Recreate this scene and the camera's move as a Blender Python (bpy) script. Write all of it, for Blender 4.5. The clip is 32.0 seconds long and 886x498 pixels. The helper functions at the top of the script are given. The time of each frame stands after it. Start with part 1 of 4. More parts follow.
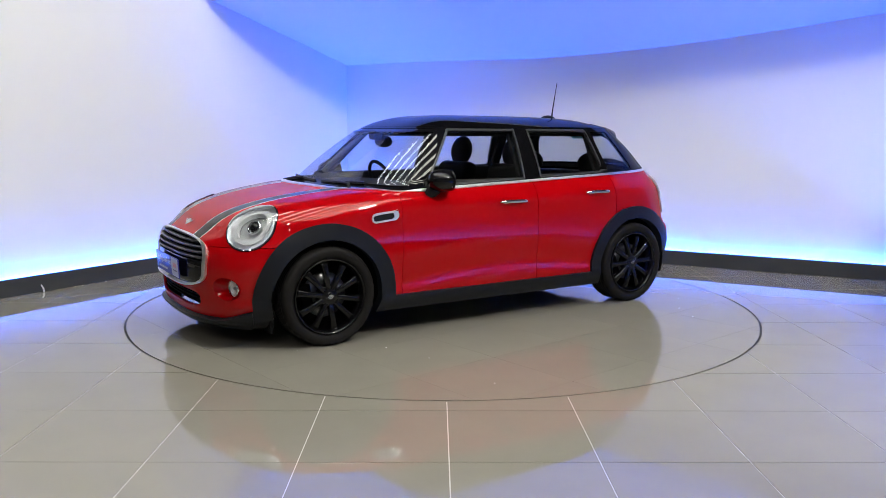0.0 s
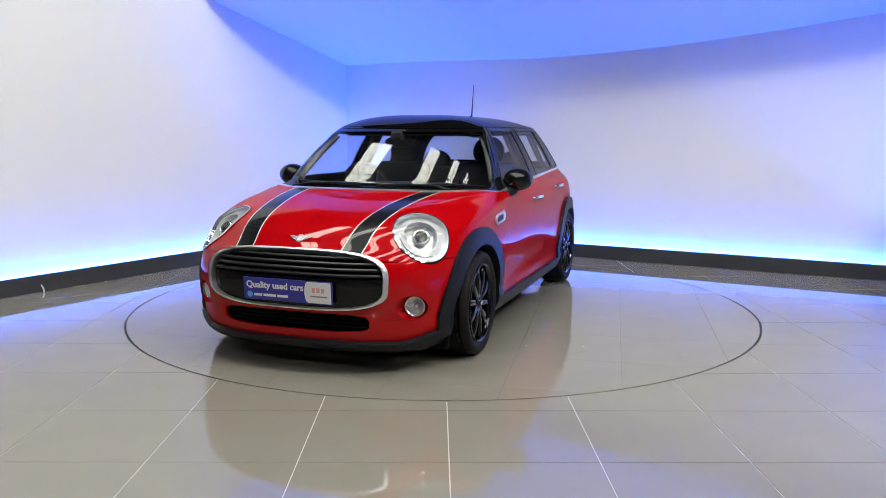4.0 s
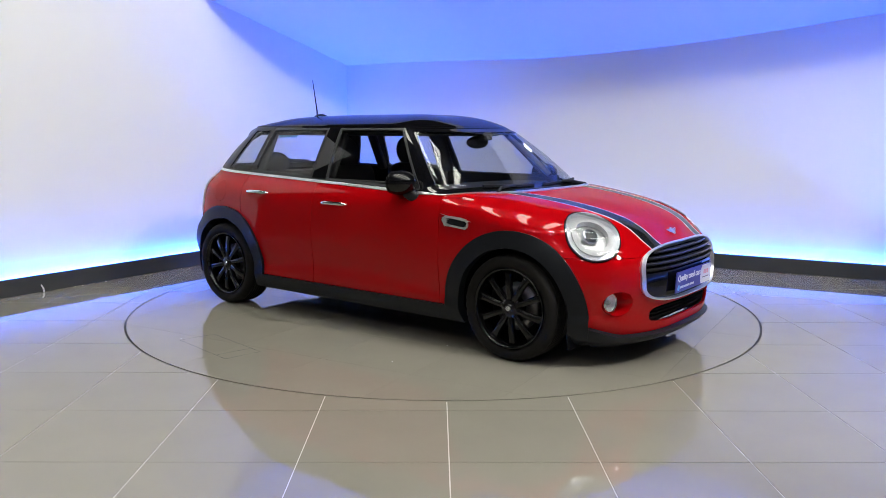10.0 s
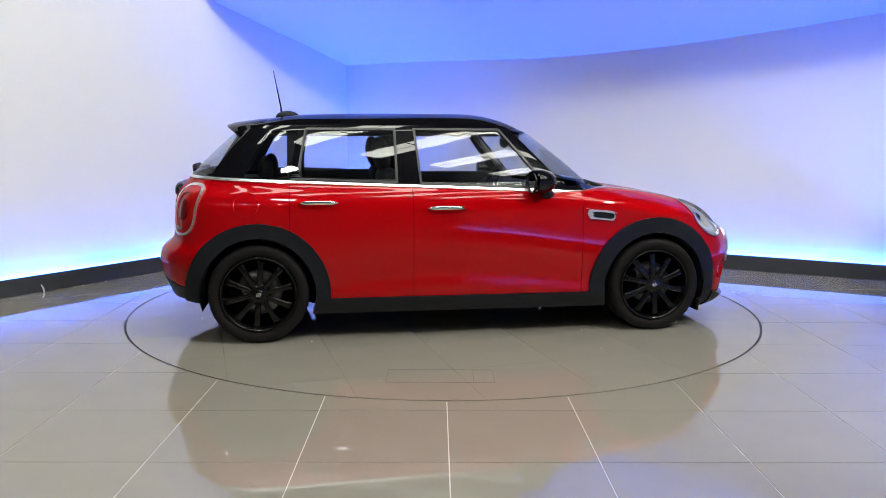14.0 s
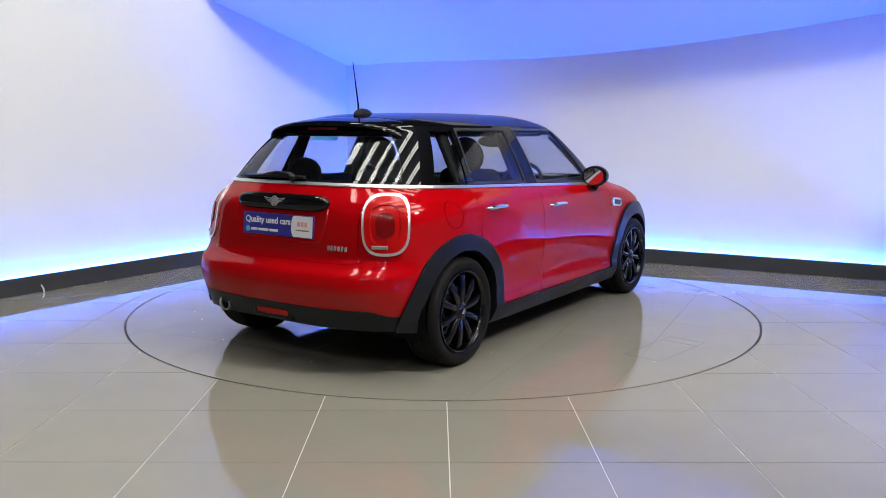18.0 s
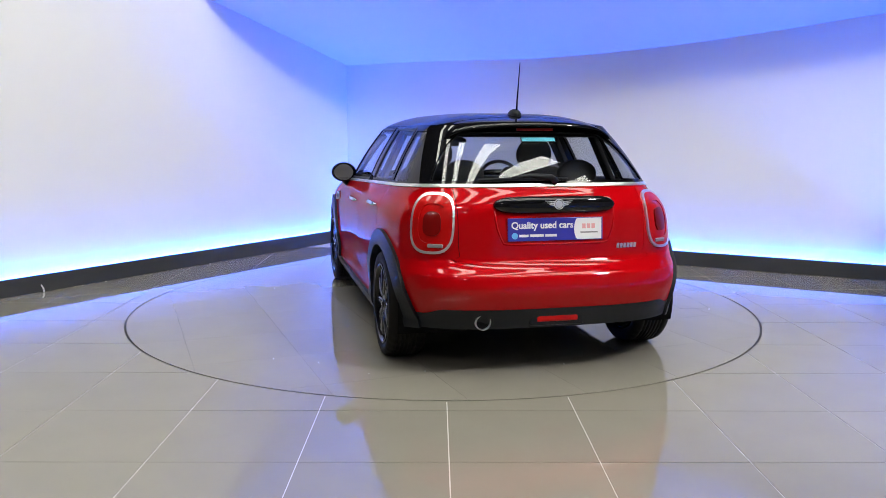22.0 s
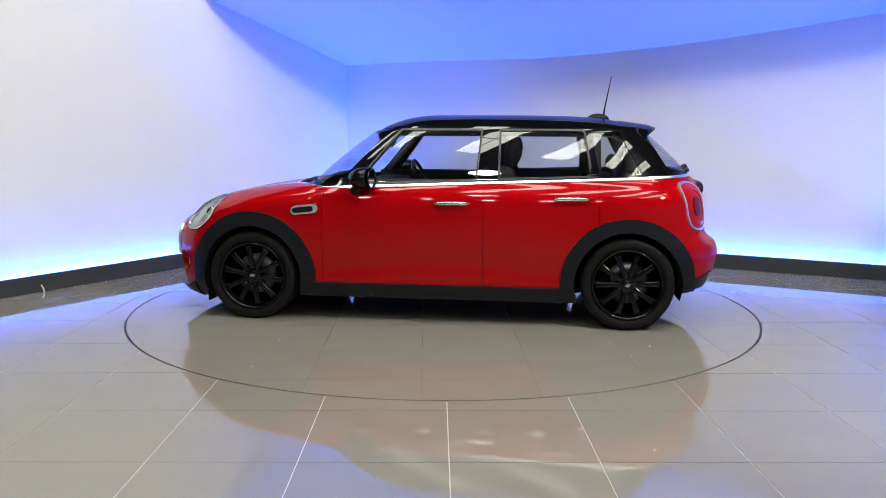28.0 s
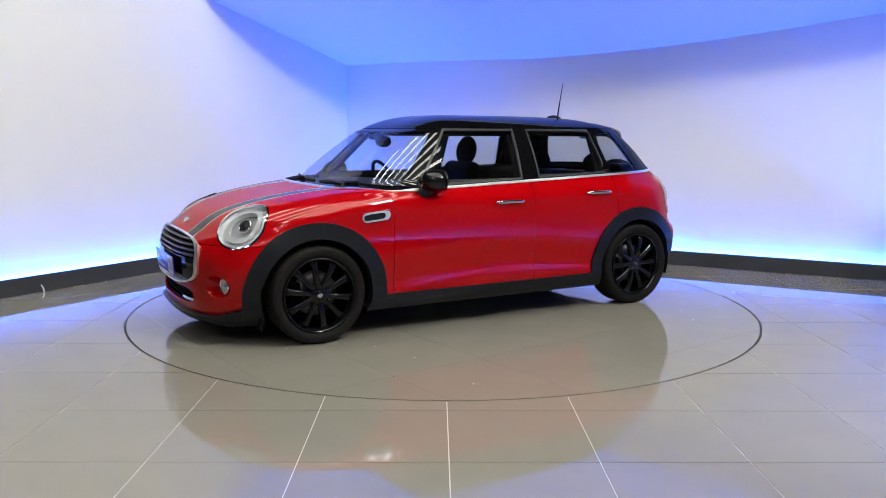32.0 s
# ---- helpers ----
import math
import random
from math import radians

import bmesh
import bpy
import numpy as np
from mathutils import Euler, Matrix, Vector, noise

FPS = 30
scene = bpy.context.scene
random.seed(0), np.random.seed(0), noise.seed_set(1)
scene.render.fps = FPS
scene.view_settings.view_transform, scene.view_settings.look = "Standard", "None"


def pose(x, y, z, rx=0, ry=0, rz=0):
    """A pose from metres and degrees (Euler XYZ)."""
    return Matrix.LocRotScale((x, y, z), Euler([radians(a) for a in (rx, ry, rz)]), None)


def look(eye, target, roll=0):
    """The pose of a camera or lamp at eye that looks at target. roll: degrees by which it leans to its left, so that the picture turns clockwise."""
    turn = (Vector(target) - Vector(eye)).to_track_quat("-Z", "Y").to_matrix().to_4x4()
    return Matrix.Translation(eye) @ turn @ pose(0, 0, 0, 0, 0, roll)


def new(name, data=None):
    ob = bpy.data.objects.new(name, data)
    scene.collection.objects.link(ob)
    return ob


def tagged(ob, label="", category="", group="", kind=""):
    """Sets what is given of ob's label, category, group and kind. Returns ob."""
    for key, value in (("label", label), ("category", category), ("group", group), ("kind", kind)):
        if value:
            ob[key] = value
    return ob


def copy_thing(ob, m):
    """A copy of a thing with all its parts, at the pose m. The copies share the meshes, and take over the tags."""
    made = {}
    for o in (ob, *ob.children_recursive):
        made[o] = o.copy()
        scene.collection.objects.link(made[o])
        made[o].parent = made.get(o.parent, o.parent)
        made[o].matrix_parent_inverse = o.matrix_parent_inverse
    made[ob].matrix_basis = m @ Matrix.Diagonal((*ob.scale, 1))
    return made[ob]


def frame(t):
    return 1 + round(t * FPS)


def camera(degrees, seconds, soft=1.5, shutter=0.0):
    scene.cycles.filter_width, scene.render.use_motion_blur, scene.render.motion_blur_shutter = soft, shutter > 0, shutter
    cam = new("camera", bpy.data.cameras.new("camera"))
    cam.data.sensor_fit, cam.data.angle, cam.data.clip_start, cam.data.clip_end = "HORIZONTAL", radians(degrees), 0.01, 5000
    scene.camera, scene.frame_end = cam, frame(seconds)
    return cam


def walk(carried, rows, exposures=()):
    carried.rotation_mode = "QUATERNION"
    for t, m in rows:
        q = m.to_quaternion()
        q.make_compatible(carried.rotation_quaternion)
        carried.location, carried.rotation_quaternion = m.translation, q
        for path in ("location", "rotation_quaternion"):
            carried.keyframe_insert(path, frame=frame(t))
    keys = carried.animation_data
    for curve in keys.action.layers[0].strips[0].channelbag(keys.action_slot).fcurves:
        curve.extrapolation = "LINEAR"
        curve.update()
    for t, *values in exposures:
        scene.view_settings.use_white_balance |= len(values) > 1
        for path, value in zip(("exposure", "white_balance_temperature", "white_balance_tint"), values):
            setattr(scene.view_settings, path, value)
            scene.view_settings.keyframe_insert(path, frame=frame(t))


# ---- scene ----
# ---------------------------------------------------------------- camera
cam = camera(57.476, 32.0, soft=0.75)
EYE = Vector((0.0, -6.084, 1.300))
VIEW = look(EYE, EYE + Vector((-0.00051, 0.98973, -0.14296)), 0.25)
walk(cam, [(0.0, VIEW), (32.0, VIEW)])

# heading of the car on the turntable, seconds and degrees
TURN = [(0.0, -147.3), (0.5, -146.6), (1.0, -144.05), (1.5, -139.9), (2.0, -133.8), (3.0, -121.8), (6.0, -85.5),
        (9.0, -49.7), (12.0, -14.4), (15.0, 20.6), (18.0, 56.0), (21.0, 91.8), (24.0, 127.6), (27.0, 161.6), (28.5, 178.8),
        (30.0, 195.7), (30.5, 201.3), (31.0, 206.3), (31.5, 208.8), (32.0, 209.5)]

# ---------------------------------------------------------------- light
world = bpy.data.worlds.new("world")
scene.world = world
world.use_nodes = True
world.node_tree.nodes["Background"].inputs[0].default_value = (0.5, 0.6, 0.8, 1)
world.node_tree.nodes["Background"].inputs[1].default_value = 0.02
scene.view_settings.exposure = 0.0
ROOF_GLOW = 12.8
FLOOD_GLOW = 355.0
LED_GLOW = 330.0
LED_COLOUR = (0.022, 0.135, 1.0)

# ---------------------------------------------------------------- materials
def material(name, colour, rough=0.5, metal=0.0, vary=0.0, scale=8.0, bump=0.0, bump_scale=200.0, coat=0.0, coat_rough=0.03, spec=0.5):
    m = bpy.data.materials.new(name)
    m.use_nodes = True
    nt = m.node_tree
    b = nt.nodes["Principled BSDF"]
    b.inputs["Base Color"].default_value = (*colour, 1)
    b.inputs["Roughness"].default_value = rough
    b.inputs["Metallic"].default_value = metal
    b.inputs["Specular IOR Level"].default_value = spec
    b.inputs["Coat Weight"].default_value = coat
    b.inputs["Coat Roughness"].default_value = coat_rough
    if vary or bump:
        tc = nt.nodes.new("ShaderNodeTexCoord")
    if vary:
        n1 = nt.nodes.new("ShaderNodeTexNoise")
        n1.inputs["Scale"].default_value = scale
        n1.inputs["Detail"].default_value = 6
        nt.links.new(tc.outputs["Object"], n1.inputs["Vector"])
        mix = nt.nodes.new("ShaderNodeMix")
        mix.data_type = "RGBA"
        mix.inputs["A"].default_value = (*[c * (1 - vary) for c in colour], 1)
        mix.inputs["B"].default_value = (*[min(1, c * (1 + vary)) for c in colour], 1)
        nt.links.new(n1.outputs["Fac"], mix.inputs["Factor"])
        nt.links.new(mix.outputs["Result"], b.inputs["Base Color"])
        mr = nt.nodes.new("ShaderNodeMapRange")
        mr.inputs["To Min"].default_value = max(0, rough * (1 - vary))
        mr.inputs["To Max"].default_value = min(1, rough * (1 + vary))
        nt.links.new(n1.outputs["Fac"], mr.inputs["Value"])
        nt.links.new(mr.outputs["Result"], b.inputs["Roughness"])
    if bump:
        n2 = nt.nodes.new("ShaderNodeTexNoise")
        n2.inputs["Scale"].default_value = bump_scale
        n2.inputs["Detail"].default_value = 3
        nt.links.new(tc.outputs["Object"], n2.inputs["Vector"])
        bp = nt.nodes.new("ShaderNodeBump")
        bp.inputs["Strength"].default_value = bump
        bp.inputs["Distance"].default_value = 0.002
        nt.links.new(n2.outputs["Fac"], bp.inputs["Height"])
        nt.links.new(bp.outputs["Normal"], b.inputs["Normal"])
    return m


def glowing(name, colour, strength):
    m = bpy.data.materials.new(name)
    m.use_nodes = True
    nt = m.node_tree
    nt.nodes.remove(nt.nodes["Principled BSDF"])
    e = nt.nodes.new("ShaderNodeEmission")
    e.inputs[0].default_value = (*colour, 1)
    e.inputs[1].default_value = strength
    nt.links.new(e.outputs[0], nt.nodes["Material Output"].inputs[0])
    return m


def clear(name, tint, gain=1.0, rough=0.0):
    """Thin pane: tinted see-through with a Fresnel gloss."""
    m = bpy.data.materials.new(name)
    m.use_nodes = True
    nt = m.node_tree
    nt.nodes.remove(nt.nodes["Principled BSDF"])
    tr = nt.nodes.new("ShaderNodeBsdfTransparent")
    tr.inputs[0].default_value = (*tint, 1)
    gl = nt.nodes.new("ShaderNodeBsdfGlossy")
    gl.inputs["Color"].default_value = (gain, gain, gain, 1)
    gl.inputs["Roughness"].default_value = rough
    lw = nt.nodes.new("ShaderNodeLayerWeight")
    lw.inputs[0].default_value = 0.5
    pw = nt.nodes.new("ShaderNodeMath")
    pw.operation = "POWER"
    pw.inputs[1].default_value = 5.0
    nt.links.new(lw.outputs["Facing"], pw.inputs[0])
    fr = nt.nodes.new("ShaderNodeMath")
    fr.operation = "MULTIPLY_ADD"
    fr.inputs[1].default_value = 0.5
    fr.inputs[2].default_value = 0.055
    nt.links.new(pw.outputs[0], fr.inputs[0])
    mix = nt.nodes.new("ShaderNodeMixShader")
    nt.links.new(fr.outputs[0], mix.inputs[0])
    nt.links.new(tr.outputs[0], mix.inputs[1])
    nt.links.new(gl.outputs[0], mix.inputs[2])
    nt.links.new(mix.outputs[0], nt.nodes["Material Output"].inputs[0])
    return m


M_RED = material("red_paint", (0.375, 0.0010, 0.0030), 0.42, 0.08, coat=0.46, coat_rough=0.01, vary=0.03, scale=900, spec=0.0)
M_BLACK = material("gloss_black_paint", (0.004, 0.004, 0.005), 0.25, coat=0.55, coat_rough=0.01, spec=0.0)
M_GRILLE = material("gloss_black_grille", (0.004, 0.004, 0.005), 0.3, coat=0.75, coat_rough=0.015, spec=0.0)
M_CLAD = material("black_grained_plastic", (0.0070, 0.0085, 0.0115), 0.42, vary=0.12, scale=40, bump=0.2, bump_scale=700, spec=0.25)
M_ROOF_BLACK = material("black_roof_paint", (0.003, 0.003, 0.004), 0.3, coat=0.55, coat_rough=0.015, spec=0.0)
for m in (M_RED, M_BLACK, M_ROOF_BLACK):
    m.node_tree.nodes["Principled BSDF"].inputs["Coat IOR"].default_value = 1.72
M_DARK = material("dark_cavity", (0.003, 0.003, 0.0035), 0.8, vary=0.2, scale=20, spec=0.1)
M_TYRE = material("tyre_rubber", (0.0080, 0.0074, 0.0068), 0.6, vary=0.2, scale=30, bump=0.2, bump_scale=400, spec=0.15)
M_RIM = material("gloss_black_alloy", (0.002, 0.002, 0.0025), 0.25, spec=0.05, coat=0.7, coat_rough=0.02, vary=0.1, scale=60)
M_DISC = material("brake_disc_steel", (0.35, 0.35, 0.36), 0.35, 1.0, vary=0.2, scale=50)
M_CHROME = material("chrome", (0.82, 0.83, 0.85), 0.06, 1.0, vary=0.03, scale=20)
M_SATIN = material("satin_metal", (0.85, 0.86, 0.88), 0.42, 1.0, vary=0.08, scale=60)
M_FRAME = material("brushed_chrome_frame", (0.88, 0.885, 0.90), 0.36, 1.0, vary=0.08, scale=60)
M_WHITE = material("white_stripe_film", (0.75, 0.75, 0.74), 0.35, vary=0.03, scale=50)
M_STRIPE = material("black_stripe_film", (0.008, 0.008, 0.009), 0.25, spec=0.1, coat=0.4, coat_rough=0.03, vary=0.1, scale=60)
M_RUBBER = material("window_rubber", (0.022, 0.023, 0.026), 0.4, vary=0.1, scale=60)
M_SEAT = material("dark_cloth", (0.010, 0.010, 0.011), 0.9, vary=0.25, scale=90, bump=0.4, bump_scale=900)
M_TRIM = material("dark_interior_plastic", (0.02, 0.02, 0.021), 0.6, vary=0.15, scale=60, bump=0.2, bump_scale=600)
M_LINER = material("pale_headliner", (0.22, 0.22, 0.21), 0.9, vary=0.08, scale=80)
M_GLASS = clear("window_glass", (0.82, 0.84, 0.84))
M_SCREEN = clear("windscreen_glass", (0.70, 0.73, 0.74))
M_TINT = clear("rear_window_glass", (0.72, 0.75, 0.76))
M_LENS = clear("lamp_lens", (0.95, 0.96, 0.97), 0.55)
M_RED_LENS = material("red_lamp_lens", (0.42, 0.003, 0.003), 0.3, spec=0.1, coat=0.5, coat_rough=0.02, vary=0.15, scale=30)
M_RED_DEEP = material("dark_red_lamp_lens", (0.15, 0.0015, 0.0015), 0.3, spec=0.1, coat=0.6, coat_rough=0.02, vary=0.1, scale=30)
M_REFLECTOR = material("lamp_reflector", (0.55, 0.56, 0.57), 0.5, 1.0, vary=0.05, scale=30)
M_LAMP_RIM = material("lamp_inner_rim", (0.50, 0.51, 0.53), 0.5, 1.0, vary=0.08, scale=40)
M_DRL = material("frosted_light_ring", (0.46, 0.47, 0.48), 0.3, vary=0.03, scale=30)
M_BLUE = material("blue_plate_vinyl", (0.030, 0.030, 0.30), 0.3, coat=0.4, vary=0.04, scale=40)
M_PAPER = material("white_plate_vinyl", (0.78, 0.78, 0.78), 0.3, coat=0.4, vary=0.02, scale=40)
M_SKY = material("pale_blue_vinyl", (0.12, 0.42, 0.75), 0.3, vary=0.05, scale=40)
M_ROSE = material("pale_red_print", (0.75, 0.35, 0.36), 0.4, vary=0.05, scale=40)
M_GREY = material("grey_print", (0.22, 0.20, 0.21), 0.4, vary=0.05, scale=40)
M_MIRROR = material("mirror_glass", (0.9, 0.9, 0.92), 0.01, 1.0)
M_STICKER = material("turquoise_sticker", (0.20, 0.78, 0.95), 0.5, vary=0.05, scale=50)

M_WALL = material("white_wall_paint", (0.78, 0.78, 0.78), 0.6, vary=0.03, scale=1.2, bump=0.08, bump_scale=60)
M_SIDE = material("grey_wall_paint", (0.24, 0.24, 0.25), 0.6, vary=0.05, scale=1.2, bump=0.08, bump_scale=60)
M_CEIL = material("white_canopy_paint", (0.60, 0.54, 0.54), 0.45, vary=0.03, scale=1.0)
M_SKIRT = material("black_skirting_gloss", (0.045, 0.048, 0.053), 0.32, vary=0.12, scale=4)
M_HALL = material("grey_hall_cladding", (0.22, 0.22, 0.225), 0.7, vary=0.1, scale=0.7)
M_ROOF = material("dark_hall_roof", (0.06, 0.06, 0.063), 0.8, vary=0.1, scale=0.7)
M_STEEL = material("grey_roof_steel", (0.16, 0.16, 0.17), 0.5, vary=0.1, scale=3)
M_GROUT = material("pale_grout", (0.48, 0.46, 0.43), 0.7, vary=0.15, scale=25)
M_GROUT_DARK = material("dark_grout", (0.03, 0.03, 0.03), 0.7, vary=0.25, scale=25)
M_GROUT_TABLE = material("grey_table_grout", (0.120, 0.115, 0.103), 0.15, vary=0.25, scale=25)
M_BAR_EDGE = material("bar_highlight_strip", (0.07, 0.07, 0.075), 0.3, 0.8, vary=0.1, scale=40)
M_GAP = material("black_gap_fill", (0.008, 0.008, 0.008), 0.7, vary=0.2, scale=20)
M_LED = glowing("blue_led", LED_COLOUR, LED_GLOW)
M_BAY = glowing("high_bay_lens", (1.0, 0.96, 0.93), ROOF_GLOW * 9.5)
M_FLOOD = glowing("flood_lens", (1.0, 0.97, 0.95), FLOOD_GLOW)
M_PANE = glowing("bright_roof_pane", (0.96, 0.97, 0.86), ROOF_GLOW)


def tile_material(name):
    """Polished grey-beige porcelain, each tile a little different."""
    m = material(name, (0.222, 0.210, 0.176), 0.12, vary=0.07, scale=3.0, spec=0.6)
    nt = m.node_tree
    b = nt.nodes["Principled BSDF"]
    oi = nt.nodes.new("ShaderNodeObjectInfo")
    hsv = nt.nodes.new("ShaderNodeHueSaturation")
    mr = nt.nodes.new("ShaderNodeMapRange")
    mr.inputs["To Min"].default_value = 0.975
    mr.inputs["To Max"].default_value = 1.025
    nt.links.new(oi.outputs["Random"], mr.inputs["Value"])
    nt.links.new(mr.outputs["Result"], hsv.inputs["Value"])
    src = b.inputs["Base Color"].links[0].from_socket
    nt.links.new(src, hsv.inputs["Color"])
    nt.links.new(hsv.outputs["Color"], b.inputs["Base Color"])
    # fine scratches and smears in the polish
    tc = nt.nodes.new("ShaderNodeTexCoord")
    n = nt.nodes.new("ShaderNodeTexNoise")
    n.inputs["Scale"].default_value = 14
    n.inputs["Detail"].default_value = 8
    nt.links.new(tc.outputs["Object"], n.inputs["Vector"])
    r = nt.nodes.new("ShaderNodeMapRange")
    r.inputs["From Min"].default_value = 0.35
    r.inputs["From Max"].default_value = 0.75
    r.inputs["To Min"].default_value = 0.02
    r.inputs["To Max"].default_value = 0.055
    nt.links.new(n.outputs["Fac"], r.inputs["Value"])
    nt.links.new(r.outputs["Result"], b.inputs["Roughness"])
    return m


M_TILE = tile_material("polished_floor_tile")

# ---------------------------------------------------------------- mesh tools
def link(name, me, mat, parent=None, label="", smooth=False):
    me.materials.clear()
    me.materials.append(mat)
    if smooth:
        for f in me.polygons:
            f.use_smooth = True
    ob = new(name, me)
    ob.parent = parent
    if label:
        tagged(ob, label)
    return ob


def part(name, bm, mat, parent=None, label="", smooth=False):
    me = bpy.data.meshes.new(name)
    bmesh.ops.recalc_face_normals(bm, faces=bm.faces)
    bm.to_mesh(me)
    bm.free()
    return link(name, me, mat, parent, label, smooth)


def box(size, at=(0, 0, 0), bevel=0.0, turn=None, segments=2):
    bm = bmesh.new()
    bmesh.ops.create_cube(bm, size=1)
    bmesh.ops.scale(bm, vec=size, verts=bm.verts)
    if bevel:
        bmesh.ops.bevel(bm, geom=bm.edges[:], offset=bevel, segments=segments, profile=0.5, affect="EDGES")
    if turn:
        bmesh.ops.transform(bm, matrix=turn, verts=bm.verts)
    bmesh.ops.translate(bm, vec=at, verts=bm.verts)
    return bm


def prism(outline, z0, z1, bevel=0.0):
    """A slab between two heights with the given outline in x and y."""
    bm = bmesh.new()
    low = [bm.verts.new((x, y, z0)) for x, y in outline]
    top = [bm.verts.new((x, y, z1)) for x, y in outline]
    bm.faces.new(low[::-1])
    bm.faces.new(top)
    n = len(outline)
    for i in range(n):
        bm.faces.new((low[i], low[(i + 1) % n], top[(i + 1) % n], top[i]))
    if bevel:
        bmesh.ops.bevel(bm, geom=bm.edges[:], offset=bevel, segments=2, profile=0.5, affect="EDGES")
    return bm


def lathe(profile, steps=48, axis="y", closed=True):
    """Turns (radius, along) pairs round an axis."""
    bm = bmesh.new()
    rings = []
    for r, a in profile:
        ring = []
        for i in range(steps):
            t = 2 * math.pi * i / steps
            c, s = r * math.cos(t), r * math.sin(t)
            ring.append(bm.verts.new({"y": (c, a, s), "z": (c, s, a), "x": (a, c, s)}[axis]))
        rings.append(ring)
    for p, q in zip(rings, rings[1:] + (rings[:1] if closed else [])):
        for i in range(steps):
            bm.faces.new((p[i], p[(i + 1) % steps], q[(i + 1) % steps], q[i]))
    return bm


def ball(size, at=(0, 0, 0), turn=None, seg=24):
    bm = bmesh.new()
    bmesh.ops.create_uvsphere(bm, u_segments=seg, v_segments=seg // 2, radius=1)
    bmesh.ops.scale(bm, vec=size, verts=bm.verts)
    if turn:
        bmesh.ops.transform(bm, matrix=turn, verts=bm.verts)
    bmesh.ops.translate(bm, vec=at, verts=bm.verts)
    return bm


def rod(points, radius, seg=10):
    """A round bar through the points."""
    bm = bmesh.new()
    pts = [Vector(p) for p in points]
    rings = []
    for i, p in enumerate(pts):
        d = (pts[min(i + 1, len(pts) - 1)] - pts[max(i - 1, 0)]).normalized()
        side = d.orthogonal().normalized() if i == 0 else (side - d * side.dot(d)).normalized()
        up = d.cross(side)
        r = radius[i] if isinstance(radius, (list, tuple)) else radius
        rings.append([bm.verts.new(p + r * (math.cos(a) * side + math.sin(a) * up)) for a in [2 * math.pi * k / seg for k in range(seg)]])
    for a, b in zip(rings, rings[1:]):
        for k in range(seg):
            bm.faces.new((a[k], a[(k + 1) % seg], b[(k + 1) % seg], b[k]))
    bm.faces.new(rings[0][::-1])
    bm.faces.new(rings[-1])
    return bm


def join(*bms):
    out = bmesh.new()
    for b in bms:
        me = bpy.data.meshes.new("tmp")
        b.to_mesh(me)
        b.free()
        out.from_mesh(me)
        bpy.data.meshes.remove(me)
    return out


def moved(bm, m):
    bmesh.ops.transform(bm, matrix=m, verts=bm.verts)
    return bm


def curve(*pairs, even=None, turn=0.0):
    """A smooth function through the pairs that keeps their rises and falls."""
    xs, ys = np.array([p[0] for p in pairs], float), np.array([p[1] for p in pairs], float)
    h, d = np.diff(xs), np.diff(ys) / np.diff(xs)
    m = np.zeros(len(xs))
    m[0], m[-1] = d[0], d[-1]
    for i in range(1, len(xs) - 1):
        if d[i - 1] * d[i] > 0:
            w1, w2 = 2 * h[i] + h[i - 1], h[i] + 2 * h[i - 1]
            m[i] = (w1 + w2) / (w1 / d[i - 1] + w2 / d[i])

    def value(x):
        x = np.clip(np.asarray(x, float), xs[0], xs[-1])
        i = np.clip(np.searchsorted(xs, x) - 1, 0, len(h) - 1)
        t = (x - xs[i]) / h[i]
        out = ((1 + 2 * t) * (1 - t) ** 2 * ys[i] + t * (1 - t) ** 2 * h[i] * m[i] + t * t * (3 - 2 * t) * ys[i + 1] + t * t * (t - 1) * h[i] * m[i + 1])
        if plain is not None:
            # an even bow between two heights, where the glass is
            k = np.clip((x - span_a) / 0.035, 0, 1) * np.clip((span_b + 0.02 - x) / 0.02, 0, 1)
            k = k * k * (3 - 2 * k)
            out = out * (1 - k) + np.polyval(plain, x) * k
        return out

    plain = None
    if even:
        span_a, span_b = even
        q = np.linspace(span_a + 0.01, span_b, 60)
        plain = np.polyfit(q, value(q), 1)
        # an even bow of the asked change of slope, through the ends of that line
        plain = np.array([-turn / (2 * (span_b - span_a)), plain[0] + turn * (span_a + span_b) / (2 * (span_b - span_a)), plain[1] - turn * span_a * span_b / (2 * (span_b - span_a))])
    return value

# ---------------------------------------------------------------- the room
CORNER = Vector((-1.131, 3.673))
LEFT = Vector((-0.5415, -0.8407))     # from the corner along one wall
RIGHT = Vector((0.8871, -0.4616))     # and along the other
TILE, GRID_TURN, GRID_X, GRID_Y = 0.6037, 0.524, -0.001, -3.023
TABLE_R = 2.277


def along(d, s, off=0.0):
    """A point s metres from the corner along a wall, off metres into the room."""
    n = Vector((-d.y, d.x)) if d is LEFT else Vector((d.y, -d.x))
    n = -n if n.dot(Vector((0, 0)) - CORNER) < 0 else n
    p = CORNER + d * s + n * off
    return (p.x, p.y)


